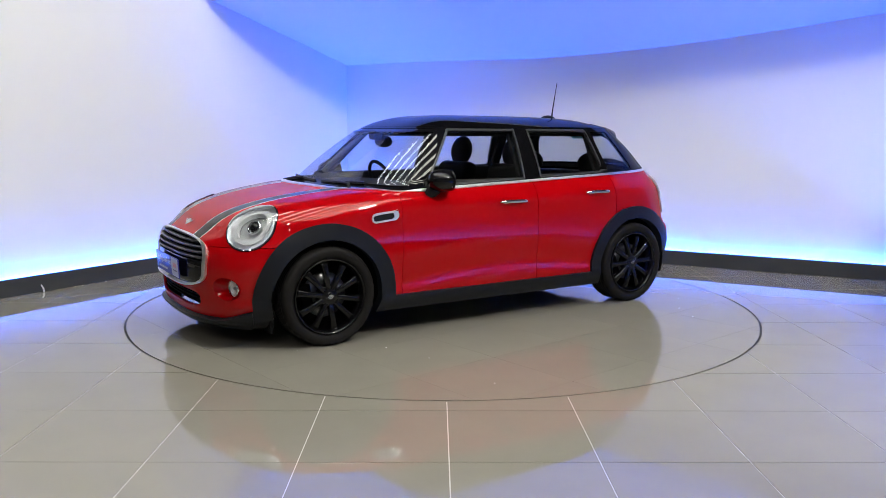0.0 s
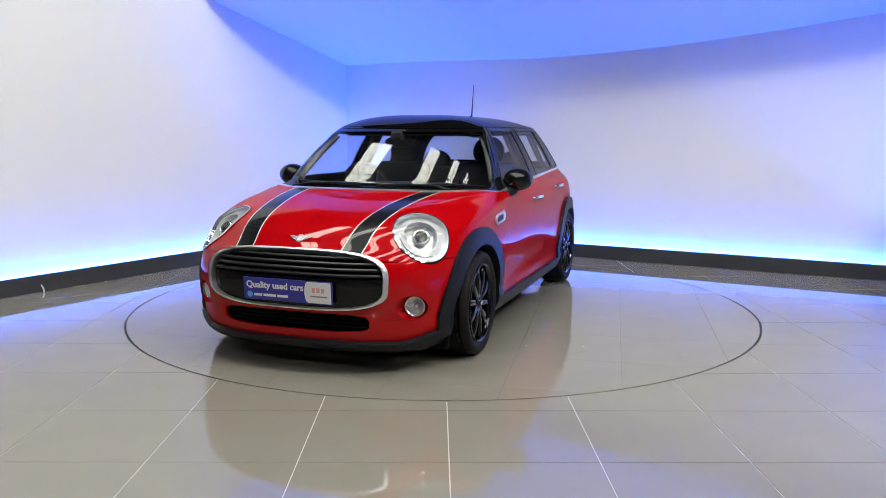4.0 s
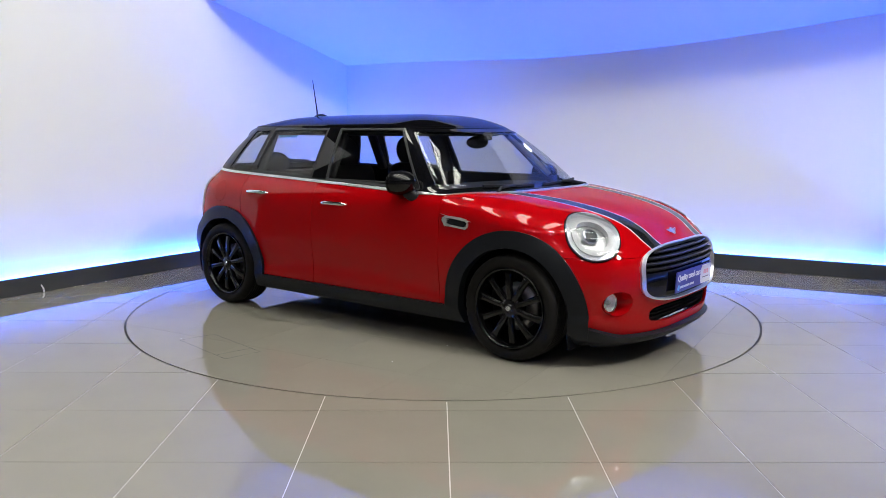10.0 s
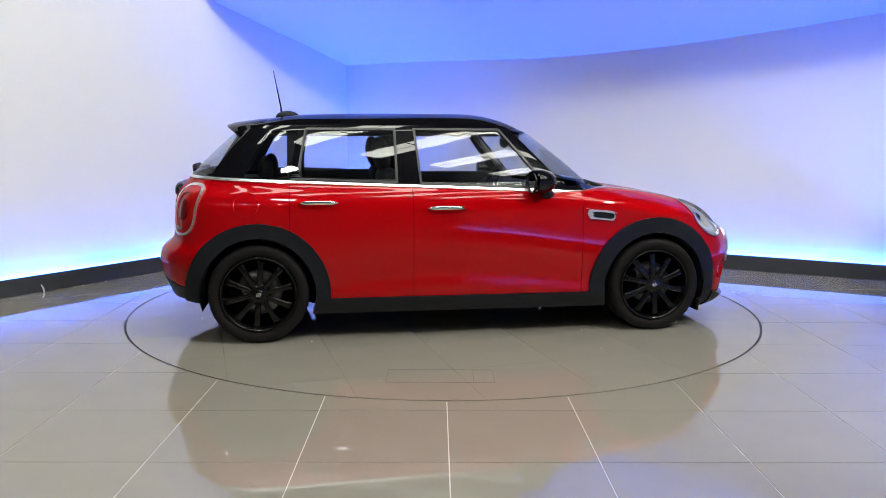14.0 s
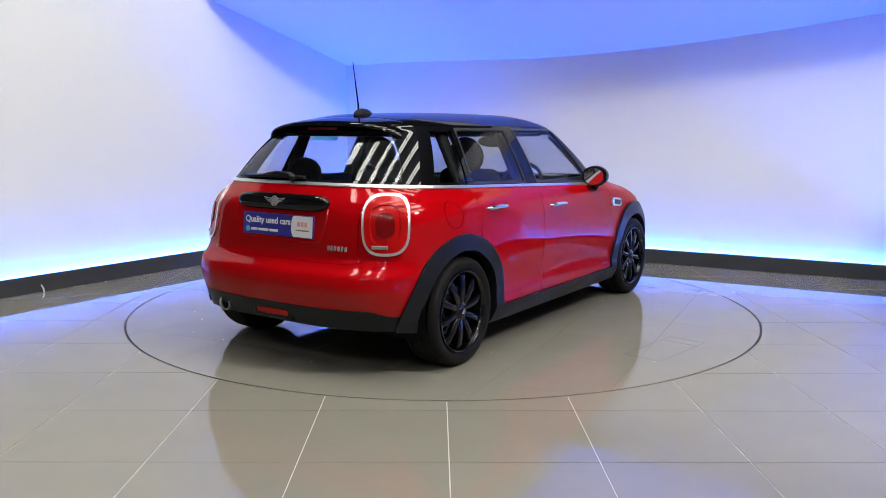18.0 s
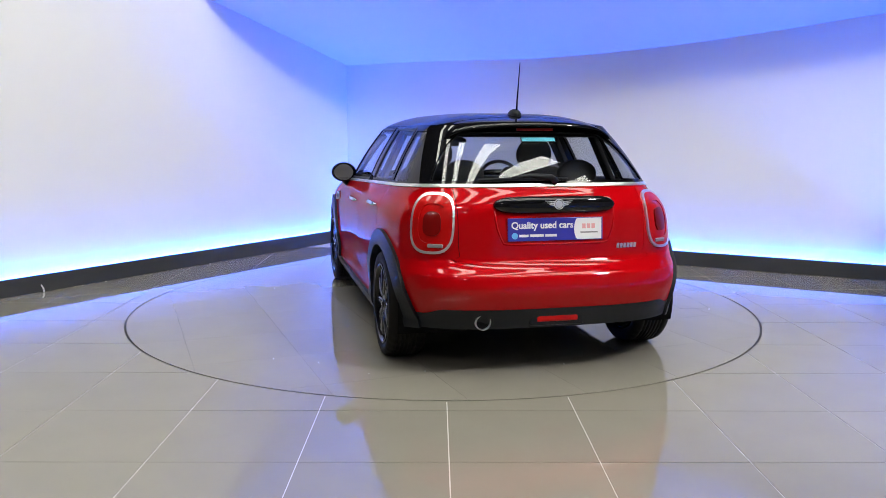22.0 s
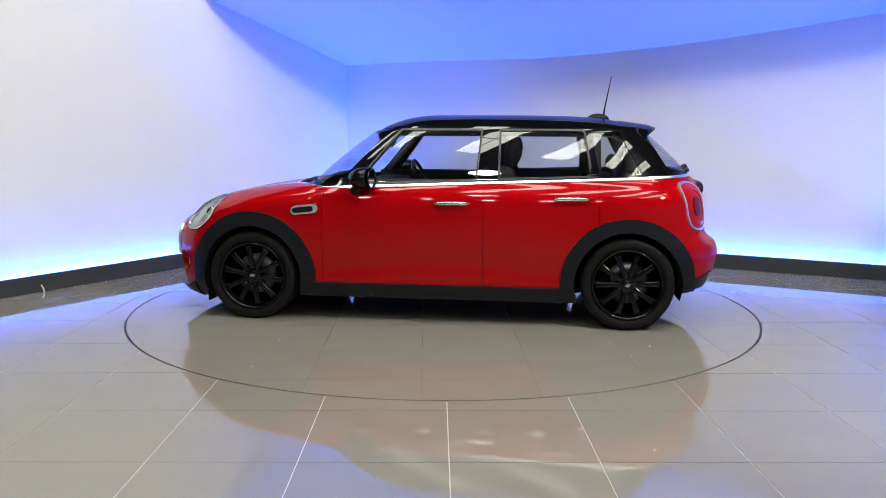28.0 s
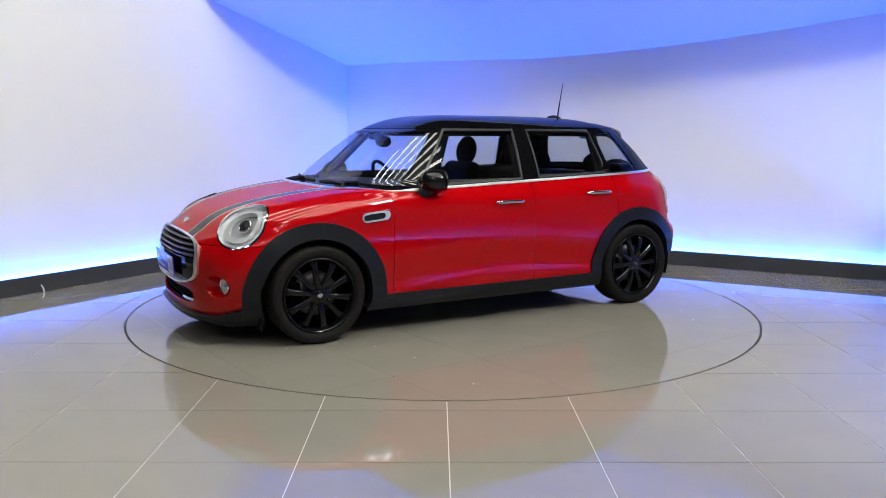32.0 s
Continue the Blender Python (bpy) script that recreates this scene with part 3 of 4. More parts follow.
def car_skin():
    nf, ns, nr = 48, 110, 44
    zs = np.concatenate([np.linspace(0.14, 0.90, 66), np.linspace(0.90, 0.96, 16)[1:], np.linspace(0.96, 1.34, 36)[1:]])
    shrink = 1 - np.linspace(0, 1, 26)[1:] ** 1.6
    rows = [(z, 1.0) for z in zs] + [(1.35, k) for k in shrink]
    a = np.linspace(0, math.pi / 2, nr + 1)
    f = np.linspace(math.pi / 2, 0, nf + 1)
    grid = []
    for z, k in rows:
        zz = min(z, 1.34)
        w, xf, xr, cf, cr, ef, er = HALF(zz), NOSE(zz), TAIL(zz), CAP_F(zz), CAP_R(zz), EXP_F(zz), EXP_R(zz)
        x = np.concatenate([-cr - (xr - cr) * np.cos(a) ** (2 / er), np.linspace(-cr, cf, ns + 1)[1:-1], cf + (xf - cf) * np.cos(f) ** (2 / ef)])
        y = np.concatenate([w * np.sin(a) ** (2 / er), np.full(ns - 1, w), w * np.sin(f) ** (2 / ef)])
        y = y * (1 - 0.008 * ((x + 0.1) / 1.3) ** 2 * (np.abs(x) < 3))
        # the widest line of the flank sinks towards both wheels
        if 0.2 < z < 0.9:
            sink = 0.085 * np.clip(((x + 0.05) / 0.95) ** 2, 0, 1.3) * fade((z - 0.24) / 0.10) * fade((0.86 - z) / 0.20)
            y = y * HALF(z + sink) / w
        x = bow(x, y, min(z, 1.34), w)
        zz = np.full(len(x), z)
        if k < 1:
            mid = np.clip(x, -0.95, -0.05) * 0.9
            cx, cy = np.clip(x - mid, 0, 9) / 0.475, y / 0.565
            zz = 1.34 + 0.087 * (1 - k ** (3.5 - 1.0 * cx ** 2 / (cx ** 2 + cy ** 2 + 1e-9)))
            x, y = mid + (x - mid) * k, y * k
        X, Y = np.concatenate([x, x[-2:0:-1]]), np.concatenate([y, -y[-2:0:-1]])
        grid.append(np.stack([X, Y, np.concatenate([zz, zz[-2:0:-1]])], 1))
    g = np.array(grid)
    R, C = g.shape[:2]
    v = g.reshape(-1, 3)
    i = (np.arange(R - 1)[:, None] * C + np.arange(C)).ravel()
    j = (np.arange(R - 1)[:, None] * C + (np.arange(C) + 1) % C).ravel()
    t = np.concatenate([np.stack([i, i + C, j + C], 1), np.stack([i, j + C, j], 1)])
    fn = np.cross(v[t[:, 1]] - v[t[:, 0]], v[t[:, 2]] - v[t[:, 0]])
    n = np.zeros_like(v)
    for q in range(3):
        np.add.at(n, t[:, q], fn)
    n /= np.linalg.norm(n, axis=1)[:, None] + 1e-12
    top = v[:, 2] > 1.4269
    n[top] = (0, 0, 1)
    if (n * (v - [0, 0, 0.8])).sum(1).mean() < 0:
        n, t = -n, t[:, ::-1]
    keep = np.linalg.norm(np.cross(v[t[:, 1]] - v[t[:, 0]], v[t[:, 2]] - v[t[:, 0]]), axis=1) > 1e-10
    return Skin(v, n, t[keep])


def ax(v):
    return v[:, 0], np.abs(v[:, 1]), v[:, 2]


def belt(x):
    return 0.952 - 0.038 * x + 0.022 * fade((x - 0.72) / 0.22)


# each shape is a level function, positive inside
def wheel_hole(r, at):
    return lambda v: r - np.hypot(v[:, 0] - at, v[:, 2] - WZ)


def front_window(v):
    x, y, z = ax(v)
    return np.minimum.reduce([(0.575 - (z - 0.93) * 0.80 - x) * 0.78, x + 0.285 + (z - 0.96) * 0.08, 1.325 - z, z - belt(x) - 0.012])


def rear_window(v):
    x, y, z = ax(v)
    return np.minimum.reduce([-0.425 - x, (x + 1.065 - (z - 0.99) * 0.19), 1.325 - z, z - belt(x) - 0.012])


def quarter_window(v):
    x, y, z = ax(v)
    return np.minimum.reduce([-1.105 + (z - 0.99) * 0.19 - x, (x + 1.40 - (z - 1.0) * 0.56) * 0.87, 1.305 - z, z - belt(x) - 0.02])


def windscreen(v):
    x, y, z = ax(v)
    return np.minimum.reduce([(x - 0.645 + (z - 0.95) * 0.93) * 0.7, 1.328 - z, z - belt(x) - 0.010])


def rear_screen(v):
    x, y, z = ax(v)
    return np.minimum.reduce([(-x - 1.575 + (z - 1.0) * 0.60) * 0.8, 1.315 - z, z - belt(x) - 0.008])


def grille(v):
    x, y, z = ax(v)
    h = np.where(z > 0.505, 0.165, 0.140)
    f = ((y / 0.548) ** 3.5 + (np.abs(z - 0.505) / h) ** 3.5) ** (1 / 3.5)
    return np.where(x > 1.5, 1 - f, -1)


def intake(v):
    x, y, z = ax(v)
    f = ((y / 0.445) ** 6 + (np.abs(z - 0.292) / 0.050) ** 4) ** 0.2
    return np.where(x > 1.5, 1 - f, -1)


def head_lamp(v):
    x, y, z = ax(v)
    # a slightly upright oval about the lamp's own axis, which looks forward, outward and up
    d = np.stack([x - section_x(0.645, 0.761), y - 0.645, z - 0.761], 1)
    n = np.array((0.600, 0.450, 0.661))
    deep = d @ n
    wide = np.hypot(1.04 * d @ np.array((-0.600, 0.800, 0.0)), 0.885 * d @ np.array((-0.529, -0.397, 0.750)))
    return np.where((x > 1.2) & (np.abs(deep) < 0.15), 1 - wide / 0.166, -1)


def fog_lamp(v):
    x, y, z = ax(v)
    return np.where(x > 1.5, 1 - np.hypot(y - 0.648, z - 0.377) / 0.068, -1)


def tail_lamp(v):
    x, y, z = ax(v)
    a = 0.44 * (x - tail_x(0.662, 0.818)) + 0.90 * (y - 0.662 - 0.03 * (0.82 - z))
    f = (np.abs(a / 0.122) ** 3 + np.abs((z - 0.818) / 0.157) ** 3) ** (1 / 3)
    return np.where(x < -1.3, 1 - f, -1)


def stripe(v):
    x, y, z = ax(v)
    return np.where((x > 0.8) & (z > 0.6), 0.060 - np.abs(y - 0.332 - (1.9 - x) * 0.140), -1)


def scuttle(v):
    x, y, z = ax(v)
    d = 0.031 - np.hypot(np.maximum(np.abs(x - 0.888) - 0.064, 0), z - 0.775 + 0.10 * (x - 0.888))
    return np.where((y > 0.5) & (x > 0.5), d, -1)


def scuttle_insert(v):
    x, y, z = ax(v)
    d = 0.0190 - np.hypot(np.maximum(np.abs(x - 0.899) - 0.056, 0), z - 0.774 + 0.10 * (x - 0.888))
    return np.where((y > 0.5) & (x > 0.5), d, -1)


def front_lip(v):
    x, y, z = ax(v)
    return np.where(x > 1.45, 0.195 + 0.07 * fade((y - 0.58) / 0.25) - z, -1)


def valance(v):
    x, y, z = ax(v)
    return np.where(x < -1.45, 0.376 - 0.03 * fade((y - 0.62) / 0.1) - z, -1)


def tail_foot(v):
    """Negative under the hem of the rear bumper."""
    return np.where(v[:, 0] < -1.3, v[:, 2] - 0.245 - 0.02 * fade((-v[:, 0] - 1.5) / 0.3), 1)


def side_foot(v):
    """Negative under the hem of the side skirts."""
    return np.where(np.abs(v[:, 0]) < 1.2, v[:, 2] - 0.182, 1)


def sill(v):
    x, y, z = ax(v)
    return np.where(np.abs(x) < 1.1, 0.272 - z, -1)


def hatch(v):
    x, y, z = ax(v)
    f = ((y / (0.535 + 0.10 * fade((0.66 - z) / 0.05))) ** 8 + (np.clip(0.80 - z, 0, 9) / 0.19) ** 8) ** (1 / 8)
    return np.where((x < -1.4) & (z < belt(x) - 0.012), 1 - f, -1)


def shut(at, lo, hi):
    """A vertical shut line on the flank."""
    return lambda v: np.where((v[:, 2] > lo) & (v[:, 2] < hi(v[:, 0])) & (np.abs(v[:, 1]) > 0.6), 0.0018 - np.abs(v[:, 0] - at), -0.02)


def bonnet_gap(v):
    x, y, z = ax(v)
    return np.where((x > 1.05), 0.0018 - np.abs(z - 0.622 - 0.0 * y), -0.02)


def flap(v):
    return np.where((v[:, 1] < 0) & (v[:, 0] < -0.9), 0.0011 - np.abs(np.hypot(v[:, 0] + 1.36, v[:, 2] - 0.853) - 0.075), -0.02)


def build_body():
    sk = car_skin()
    under_belt = lambda x: belt(x) - 0.012
    arches = [wheel_hole(0.350, FRONT), wheel_hole(0.350, REAR)]
    rims = [wheel_hole(0.450, FRONT), wheel_hole(0.441, REAR)]
    gaps = [shut(0.765, 0.272, under_belt), shut(-0.337, 0.272, under_belt), shut(-1.10, 0.6, under_belt)]
    # both edges of every shut line
    lines = [(lambda v, x=x: v[:, 0] - x) for a in (0.765, -0.337, -1.10) for x in (a - 0.0018, a + 0.0018)]
    lines += [(lambda v, z=z: v[:, 2] - z) for z in (0.622 - 0.0018, 0.622 + 0.0018)]
    lines += [(lambda v, r=r: np.hypot(v[:, 0] + 1.36, v[:, 2] - 0.853) - r) for r in (0.0739, 0.0761)]
    chrome_lo = lambda v: v[:, 2] - belt(v[:, 0]) + 0.010 - 0.0085 * fade((v[:, 0] - 0.58) / 0.14)
    chrome_hi = lambda v: v[:, 2] - belt(v[:, 0]) - 0.006 + 0.0045 * fade((v[:, 0] - 0.58) / 0.14)
    roof_edge = lambda v: v[:, 2] - 1.338
    inset = lambda f, d: (lambda v: f(v) - d)
    for f in arches + rims + [front_window, inset(front_window, 0.014), rear_window, inset(rear_window, 0.014), quarter_window, windscreen, inset(windscreen, 0.024),
                              rear_screen, inset(rear_screen, 0.014), grille, inset(grille, 0.047), intake, head_lamp, inset(head_lamp, 0.022), inset(head_lamp, 0.06), inset(head_lamp, 0.24), inset(head_lamp, 0.42), fog_lamp, tail_lamp,
                              inset(tail_lamp, 0.09), inset(tail_lamp, 0.36), inset(tail_lamp, 0.60), scuttle, scuttle_insert, lambda v: v[:, 2] - 0.533, stripe, inset(stripe, 0.0065), front_lip, valance, sill, hatch, inset(hatch, 0.006), tail_foot, side_foot,                               chrome_lo, chrome_hi, roof_edge] + lines:
        sk.split(f)
    c = sk.mid()
    X, Y, Z = c.T
    # the roof falls a little towards the tail
    sk.v = sk.v.copy()
    sk.v[:, 2] -= 0.028 * np.clip(-0.4 - sk.v[:, 0], 0, 2) ** 2 * fade((sk.v[:, 2] - 1.335) / 0.05)
    free = np.ones(len(c), bool)
    doors = {}

    def take(cond):
        nonlocal free
        got = free & cond
        free = free & ~cond
        return got

    def both(name, cond, *a, **k):
        got = take(cond)
        return [sk.panel(name, got & (Y > 0), *a, **k), sk.panel(name, got & (Y <= 0), *a, **k)]

    hole = take((arches[0](c) > 0) | (arches[1](c) > 0) | (tail_foot(c) < 0) | (side_foot(c) < 0))
    for f in rims:
        both("wheel_arch", f(c) > 0, M_CLAD, car, "black grained plastic wheel arch trim", out=0.020, depth=0.06)
    both("sill", sill(c) > 0, M_CLAD, car, "black plastic side skirt", out=0.020, depth=0.05)
    sk.panel("front_lip", take(front_lip(c) > 0), M_CLAD, car, "black plastic lower lip of the front bumper", out=0.030, depth=0.05)
    sk.panel("rear_valance", take(valance(c) > 0), M_CLAD, car, "black plastic lower rear bumper", out=0.004, depth=0.03)
    # openings
    g = grille(c)
    grille_ring = take((g > 0) & (g < 0.047))
    sk.panel("grille_frame", grille_ring, M_FRAME, car, "chrome surround of the grille", out=0.016, depth=0.035)
    in_grille = take(g >= 0.047)
    sk.panel("grille_backing", in_grille & (Z > 0.533), M_DARK, car, "black mesh behind the grille bars", out=-0.05, depth=0)
    sk.panel("grille_lower", in_grille & (Z <= 0.533), M_GRILLE, car, "glossy black lower grille panel", out=-0.010, depth=0.03)
    in_intake = take(intake(c) > 0)
    sk.panel("intake_backing", in_intake, M_DARK, car, "black lower air intake", out=-0.05, depth=0)
    h = head_lamp(c)
    both("headlamp_seal", (h > 0) & (h < 0.022), M_DARK, car, "thin dark gap round the headlamp", out=-0.004, depth=0.01)
    both("headlamp_bezel", (h > 0) & (h < 0.06), M_CHROME, car, "chrome headlamp ring", out=0.008, depth=0.03)
    lamp_in = take(h >= 0.06)
    for s in (1, -1):
        side = lamp_in & (s * Y > 0)
        sk.panel("headlamp_lens", side, M_LENS, car, "clear headlamp lens", out=0.006, depth=0)
        sk.panel("headlamp_reflector", side & (h >= 0.42), M_REFLECTOR, car, "silver headlamp reflector",
                 out=lambda v: -0.016 - 0.075 * np.clip(head_lamp(v) - 0.13, 0, 1) ** 0.8, depth=0)
        sk.panel("headlamp_rim", side & (h < 0.24), M_LAMP_RIM, car, "silver inner rim of the headlamp", out=-0.022, depth=0.02)
        sk.panel("light_ring", side & (h >= 0.24) & (h < 0.42), M_DRL, car, "white daytime light ring", out=-0.012, depth=0.03)
    fo = fog_lamp(c)
    fog_in = take(fo > 0)
    t = tail_lamp(c)
    both("tail_lamp_bezel", (t > 0) & (t < 0.09), M_FRAME, car, "chrome tail lamp surround", out=0.012, depth=0.02)
    both("tail_lamp_centre", t >= 0.60, M_RED_DEEP, car, "dark red round lamp inside the tail lamp", out=0.012, depth=0.02)
    both("tail_lamp_inner", t >= 0.36, M_RED_LENS, car, "red inner ring of the tail lamp", out=0.003, depth=0.02)
    both("tail_lamp_lens", t >= 0.09, M_RED_LENS, car, "red tail lamp lens", out=0.010, depth=0.02)
    sc = scuttle(c)
    both("side_scuttle_ring", (sc > 0) & (scuttle_insert(c) <= 0), M_SATIN, car, "chrome side vent surround", out=0.010, depth=0.015)
    both("side_scuttle", scuttle_insert(c) > 0, M_CLAD, car, "dark side vent", out=0.003, depth=0.01)
    # glass
    glass_pick = []

    def pane(name, cond, mat, label, split=True):
        got = take(cond)
        glass_pick.append(got)
        if split:
            for q in (Y > 0, Y <= 0):
                sk.panel(name, got & q, mat, car, label, out=-0.004, depth=0)
        else:
            sk.panel(name, got, mat, car, label, out=-0.004, depth=0)

    pane("windscreen", windscreen(c) >= 0.024, M_SCREEN, "clear windscreen", False)
    pane("rear_window", rear_screen(c) >= 0.014, M_TINT, "tinted heated rear window", False)
    pane("front_side_window", front_window(c) >= 0.014, M_GLASS, "clear front side window")
    pane("rear_side_window", rear_window(c) >= 0.014, M_GLASS, "clear rear side window")
    pane("quarter_window", quarter_window(c) >= 0.0, M_TINT, "fixed rear quarter window")
    both("window_frame", front_window(c) >= 0, M_RUBBER, car, "dark rubber frame of the front window", out=0.003)
    both("window_frame", rear_window(c) >= 0, M_RUBBER, car, "dark rubber frame of the rear window", out=0.003)
    sk.panel("windscreen_seal", take(windscreen(c) >= 0), M_BLACK, car, "black printed border of the windscreen", out=-0.002)
    sk.panel("rear_window_seal", take(rear_screen(c) >= 0), M_BLACK, car, out=0.002)
    # trim
    sk.panel("waist_strip", take((chrome_lo(c) > 0) & (chrome_hi(c) < 0)), M_FRAME, car, "thin chrome waist strip", out=0.006, depth=0.012)
    sk.panel("roof", take(roof_edge(c) > 0), M_ROOF_BLACK, car, "glossy black roof", out=0.001, depth=0.02)
    pillar = take(chrome_hi(c) >= 0)
    for s in (1, -1):
        sk.panel("front_pillar", pillar & (s * Y > 0) & (X > 0), M_BLACK, car, "glossy black windscreen pillar")
        sk.panel("middle_pillar", pillar & (s * Y > 0) & (X <= 0) & (X > -0.7), M_BLACK, car, "glossy black door pillar")
        sk.panel("rear_pillar", pillar & (s * Y > 0) & (X <= -0.7), M_BLACK, car, "glossy black rear pillar")
    st = stripe(c)
    bonnet_zone = (X > 0.765) & (Z > 0.622)
    both("bonnet_stripe_edge", bonnet_zone & (st > 0) & (st < 0.0065), M_WHITE, car, "white edge of the bonnet stripe", out=0.0005)
    both("bonnet_stripe", bonnet_zone & (st >= 0.0065), M_STRIPE, car, "black bonnet stripe", out=0.0005)
    gap = take((bonnet_gap(c) > 0) | (flap(c) > 0) | (gaps[0](c) > 0) | (gaps[1](c) > 0) | (gaps[2](c) > 0) | ((hatch(c) > 0) & (hatch(c) < 0.006)))
    # red panels
    sk.panel("tailgate", take(hatch(c) >= 0.006), M_RED, car, "red tailgate")
    sk.panel("bonnet", take(bonnet_zone), M_RED, car, "red bonnet")
    sk.panel("front_bumper", take((X > 1.0) & (Z <= 0.622)), M_RED, car, "red front bumper")
    both("front_wing", X > 0.765, M_RED, car, "red front wing")
    doors["front"] = both("front_door", X > -0.337, M_RED, car, "red front door")
    doors["rear"] = both("rear_door", X > -1.10, M_RED, car, "red rear door")
    sk.panel("rear_bumper", take((X < -1.35) & (Z < 0.61)), M_RED, car, "red rear bumper")
    both("rear_wing", free.copy(), M_RED, car, "red rear wing")
    # dark liner behind the panels, open at the glass, the lamps and the wheels
    see = hole | in_grille | in_intake | lamp_in | fog_in
    for q in glass_pick:
        see = see | q
    sk.panel("liner", ~see & (Z < 1.0), M_DARK, car, out=-0.022, depth=0.0)
    sk.panel("headliner", ~see & (Z >= 1.0), M_TRIM, car, out=-0.022, depth=0.0)
    return doors


def section_x(y, z):
    """x of the nose skin at a height and half breadth."""
    w, xf, cf, ef = HALF(z), NOSE(z), CAP_F(z), EXP_F(z)
    u = min(abs(y) / w, 0.999)
    return float(bow(cf + (xf - cf) * (1 - u ** ef) ** (1 / ef), y, z, w))


def tail_x(y, z):
    w, xr, cr, er = HALF(z), TAIL(z), CAP_R(z), EXP_R(z)
    u = min(abs(y) / w, 0.999)
    return float(bow(-cr - (xr - cr) * (1 - u ** er) ** (1 / er), y, z, w))


doors = build_body()

# ---- wheels
def build_wheel():
    w = new("wheel")
    w.parent = car
    R = 0.305
    prof = [(0.222, -0.085), (0.235, -0.098), (0.262, -0.103), (0.279, -0.100), (0.2905, -0.090), (0.296, -0.074)]
    for k in range(-3, 4):
        y = k * 0.0205
        prof += [(0.2975, y - 0.0075), (0.2975, y + 0.0075)] + ([(0.291, y + 0.0085), (0.291, y + 0.012)] if k < 3 else [])
    prof += [(0.296, 0.074), (0.2905, 0.090), (0.279, 0.100), (0.262, 0.103), (0.235, 0.098), (0.222, 0.085), (0.216, 0.0)]
    tyre = lathe(prof, 144, "y")
    for vert in tyre.verts:
        r = math.hypot(vert.co.x, vert.co.z)
        if r > 0.2893 and abs(vert.co.y) > 0.035 and round(math.atan2(vert.co.z, vert.co.x) / (2 * math.pi) * 144 + vert.co.y * 60) % 4 == 0:
            vert.co.x *= 1 - 0.0045 / r
            vert.co.z *= 1 - 0.0045 / r
    part("tyre", tyre, M_TYRE, w, "black rubber tyre", True)
    part("rim", lathe([(0.222, 0.092), (0.226, 0.100), (0.219, 0.102), (0.212, 0.094), (0.205, 0.070), (0.196, 0.02), (0.196, -0.085), (0.222, -0.090), (0.214, -0.07), (0.214, 0.07)], 72, "y"), M_RIM, w, "gloss black rim", True)
    spoke = bmesh.new()
    rows = []
    for i in range(9):
        t = i / 8
        r = 0.035 + t * 0.174
        half = 0.0155 + 0.004 * t + (0.008 * max(0, t - 0.8) / 0.2)
        crest = 0.085 + 0.010 * math.sin(t * math.pi * 0.9) - 0.004 * t
        rows.append([spoke.verts.new(p) for p in ((-half, crest - 0.032, r), (-half, crest - 0.010, r), (-half * 0.55, crest - 0.001, r), (0, crest - 0.005, r), (half * 0.55, crest - 0.001, r), (half, crest - 0.010, r), (half, crest - 0.032, r))])
    for a, b in zip(rows, rows[1:]):
        for k in range(6):
            spoke.faces.new((a[k], a[k + 1], b[k + 1], b[k]))
        spoke.faces.new((a[6], a[0], b[0], b[6]))
    spoke.faces.new(rows[0])
    spoke.faces.new(rows[-1][::-1])
    first = part("spoke", spoke, M_RIM, w, "gloss black spoke", True)
    for k in range(1, 10):
        o = new("spoke", first.data)
        o.parent = w
        o.rotation_euler = (0, k * math.pi / 5, 0)
        tagged(o, "gloss black spoke")
    part("hub", lathe([(0.0, 0.088), (0.030, 0.088), (0.055, 0.082), (0.068, 0.070), (0.068, 0.03), (0.0, 0.03)], 40, "y"), M_RIM, w, "gloss black hub", True)
    part("hub_cap", lathe([(0.0, 0.094), (0.020, 0.094), (0.026, 0.090), (0.026, 0.080), (0.0, 0.080)], 32, "y"), M_BLACK, w, "round black hub cap", True)
    part("hub_badge", join(box((0.034, 0.004, 0.009), (0, 0.096, 0), 0.0015), lathe([(0.008, 0.094), (0.013, 0.094), (0.013, 0.098), (0.008, 0.098)], 20, "y")), M_CHROME, w, "silver winged emblem")
    for k in range(5):
        a = k * 2 * math.pi / 5 + 0.3
        part("wheel_bolt", lathe([(0.0, 0.083), (0.008, 0.083), (0.009, 0.070), (0.0, 0.070)], 6, "y"), M_DARK, w).location = (0.048 * math.cos(a), 0, 0.048 * math.sin(a))
    part("brake_disc", lathe([(0.06, -0.01), (0.135, -0.01), (0.135, 0.012), (0.06, 0.012)], 48, "y"), M_DISC, w, "grey steel brake disc", True)
    # plain dark disc added to keep light from showing between the spokes
    part("brake_backplate", lathe([(0.0, -0.075), (0.20, -0.075), (0.20, -0.06), (0.0, -0.06)], 40, "y", False), M_DARK, w)
    part("brake_caliper", box((0.07, 0.06, 0.14), (0.12, 0.0, 0.02), 0.012), M_DARK, w)
    part("valve", rod([(0.18, 0.080, 0.06), (0.165, 0.092, 0.055)], 0.004, 8), M_DARK, w)
    # one size up: 0.309 m to the tread
    seen = set()
    for o in w.children:
        if o.data.name not in seen:
            seen.add(o.data.name)
            o.data.transform(Matrix.Diagonal((1.038, 1.08, 1.038, 1)))
        o.location = (o.location.x * 1.038, o.location.y, o.location.z * 1.038)
    return w


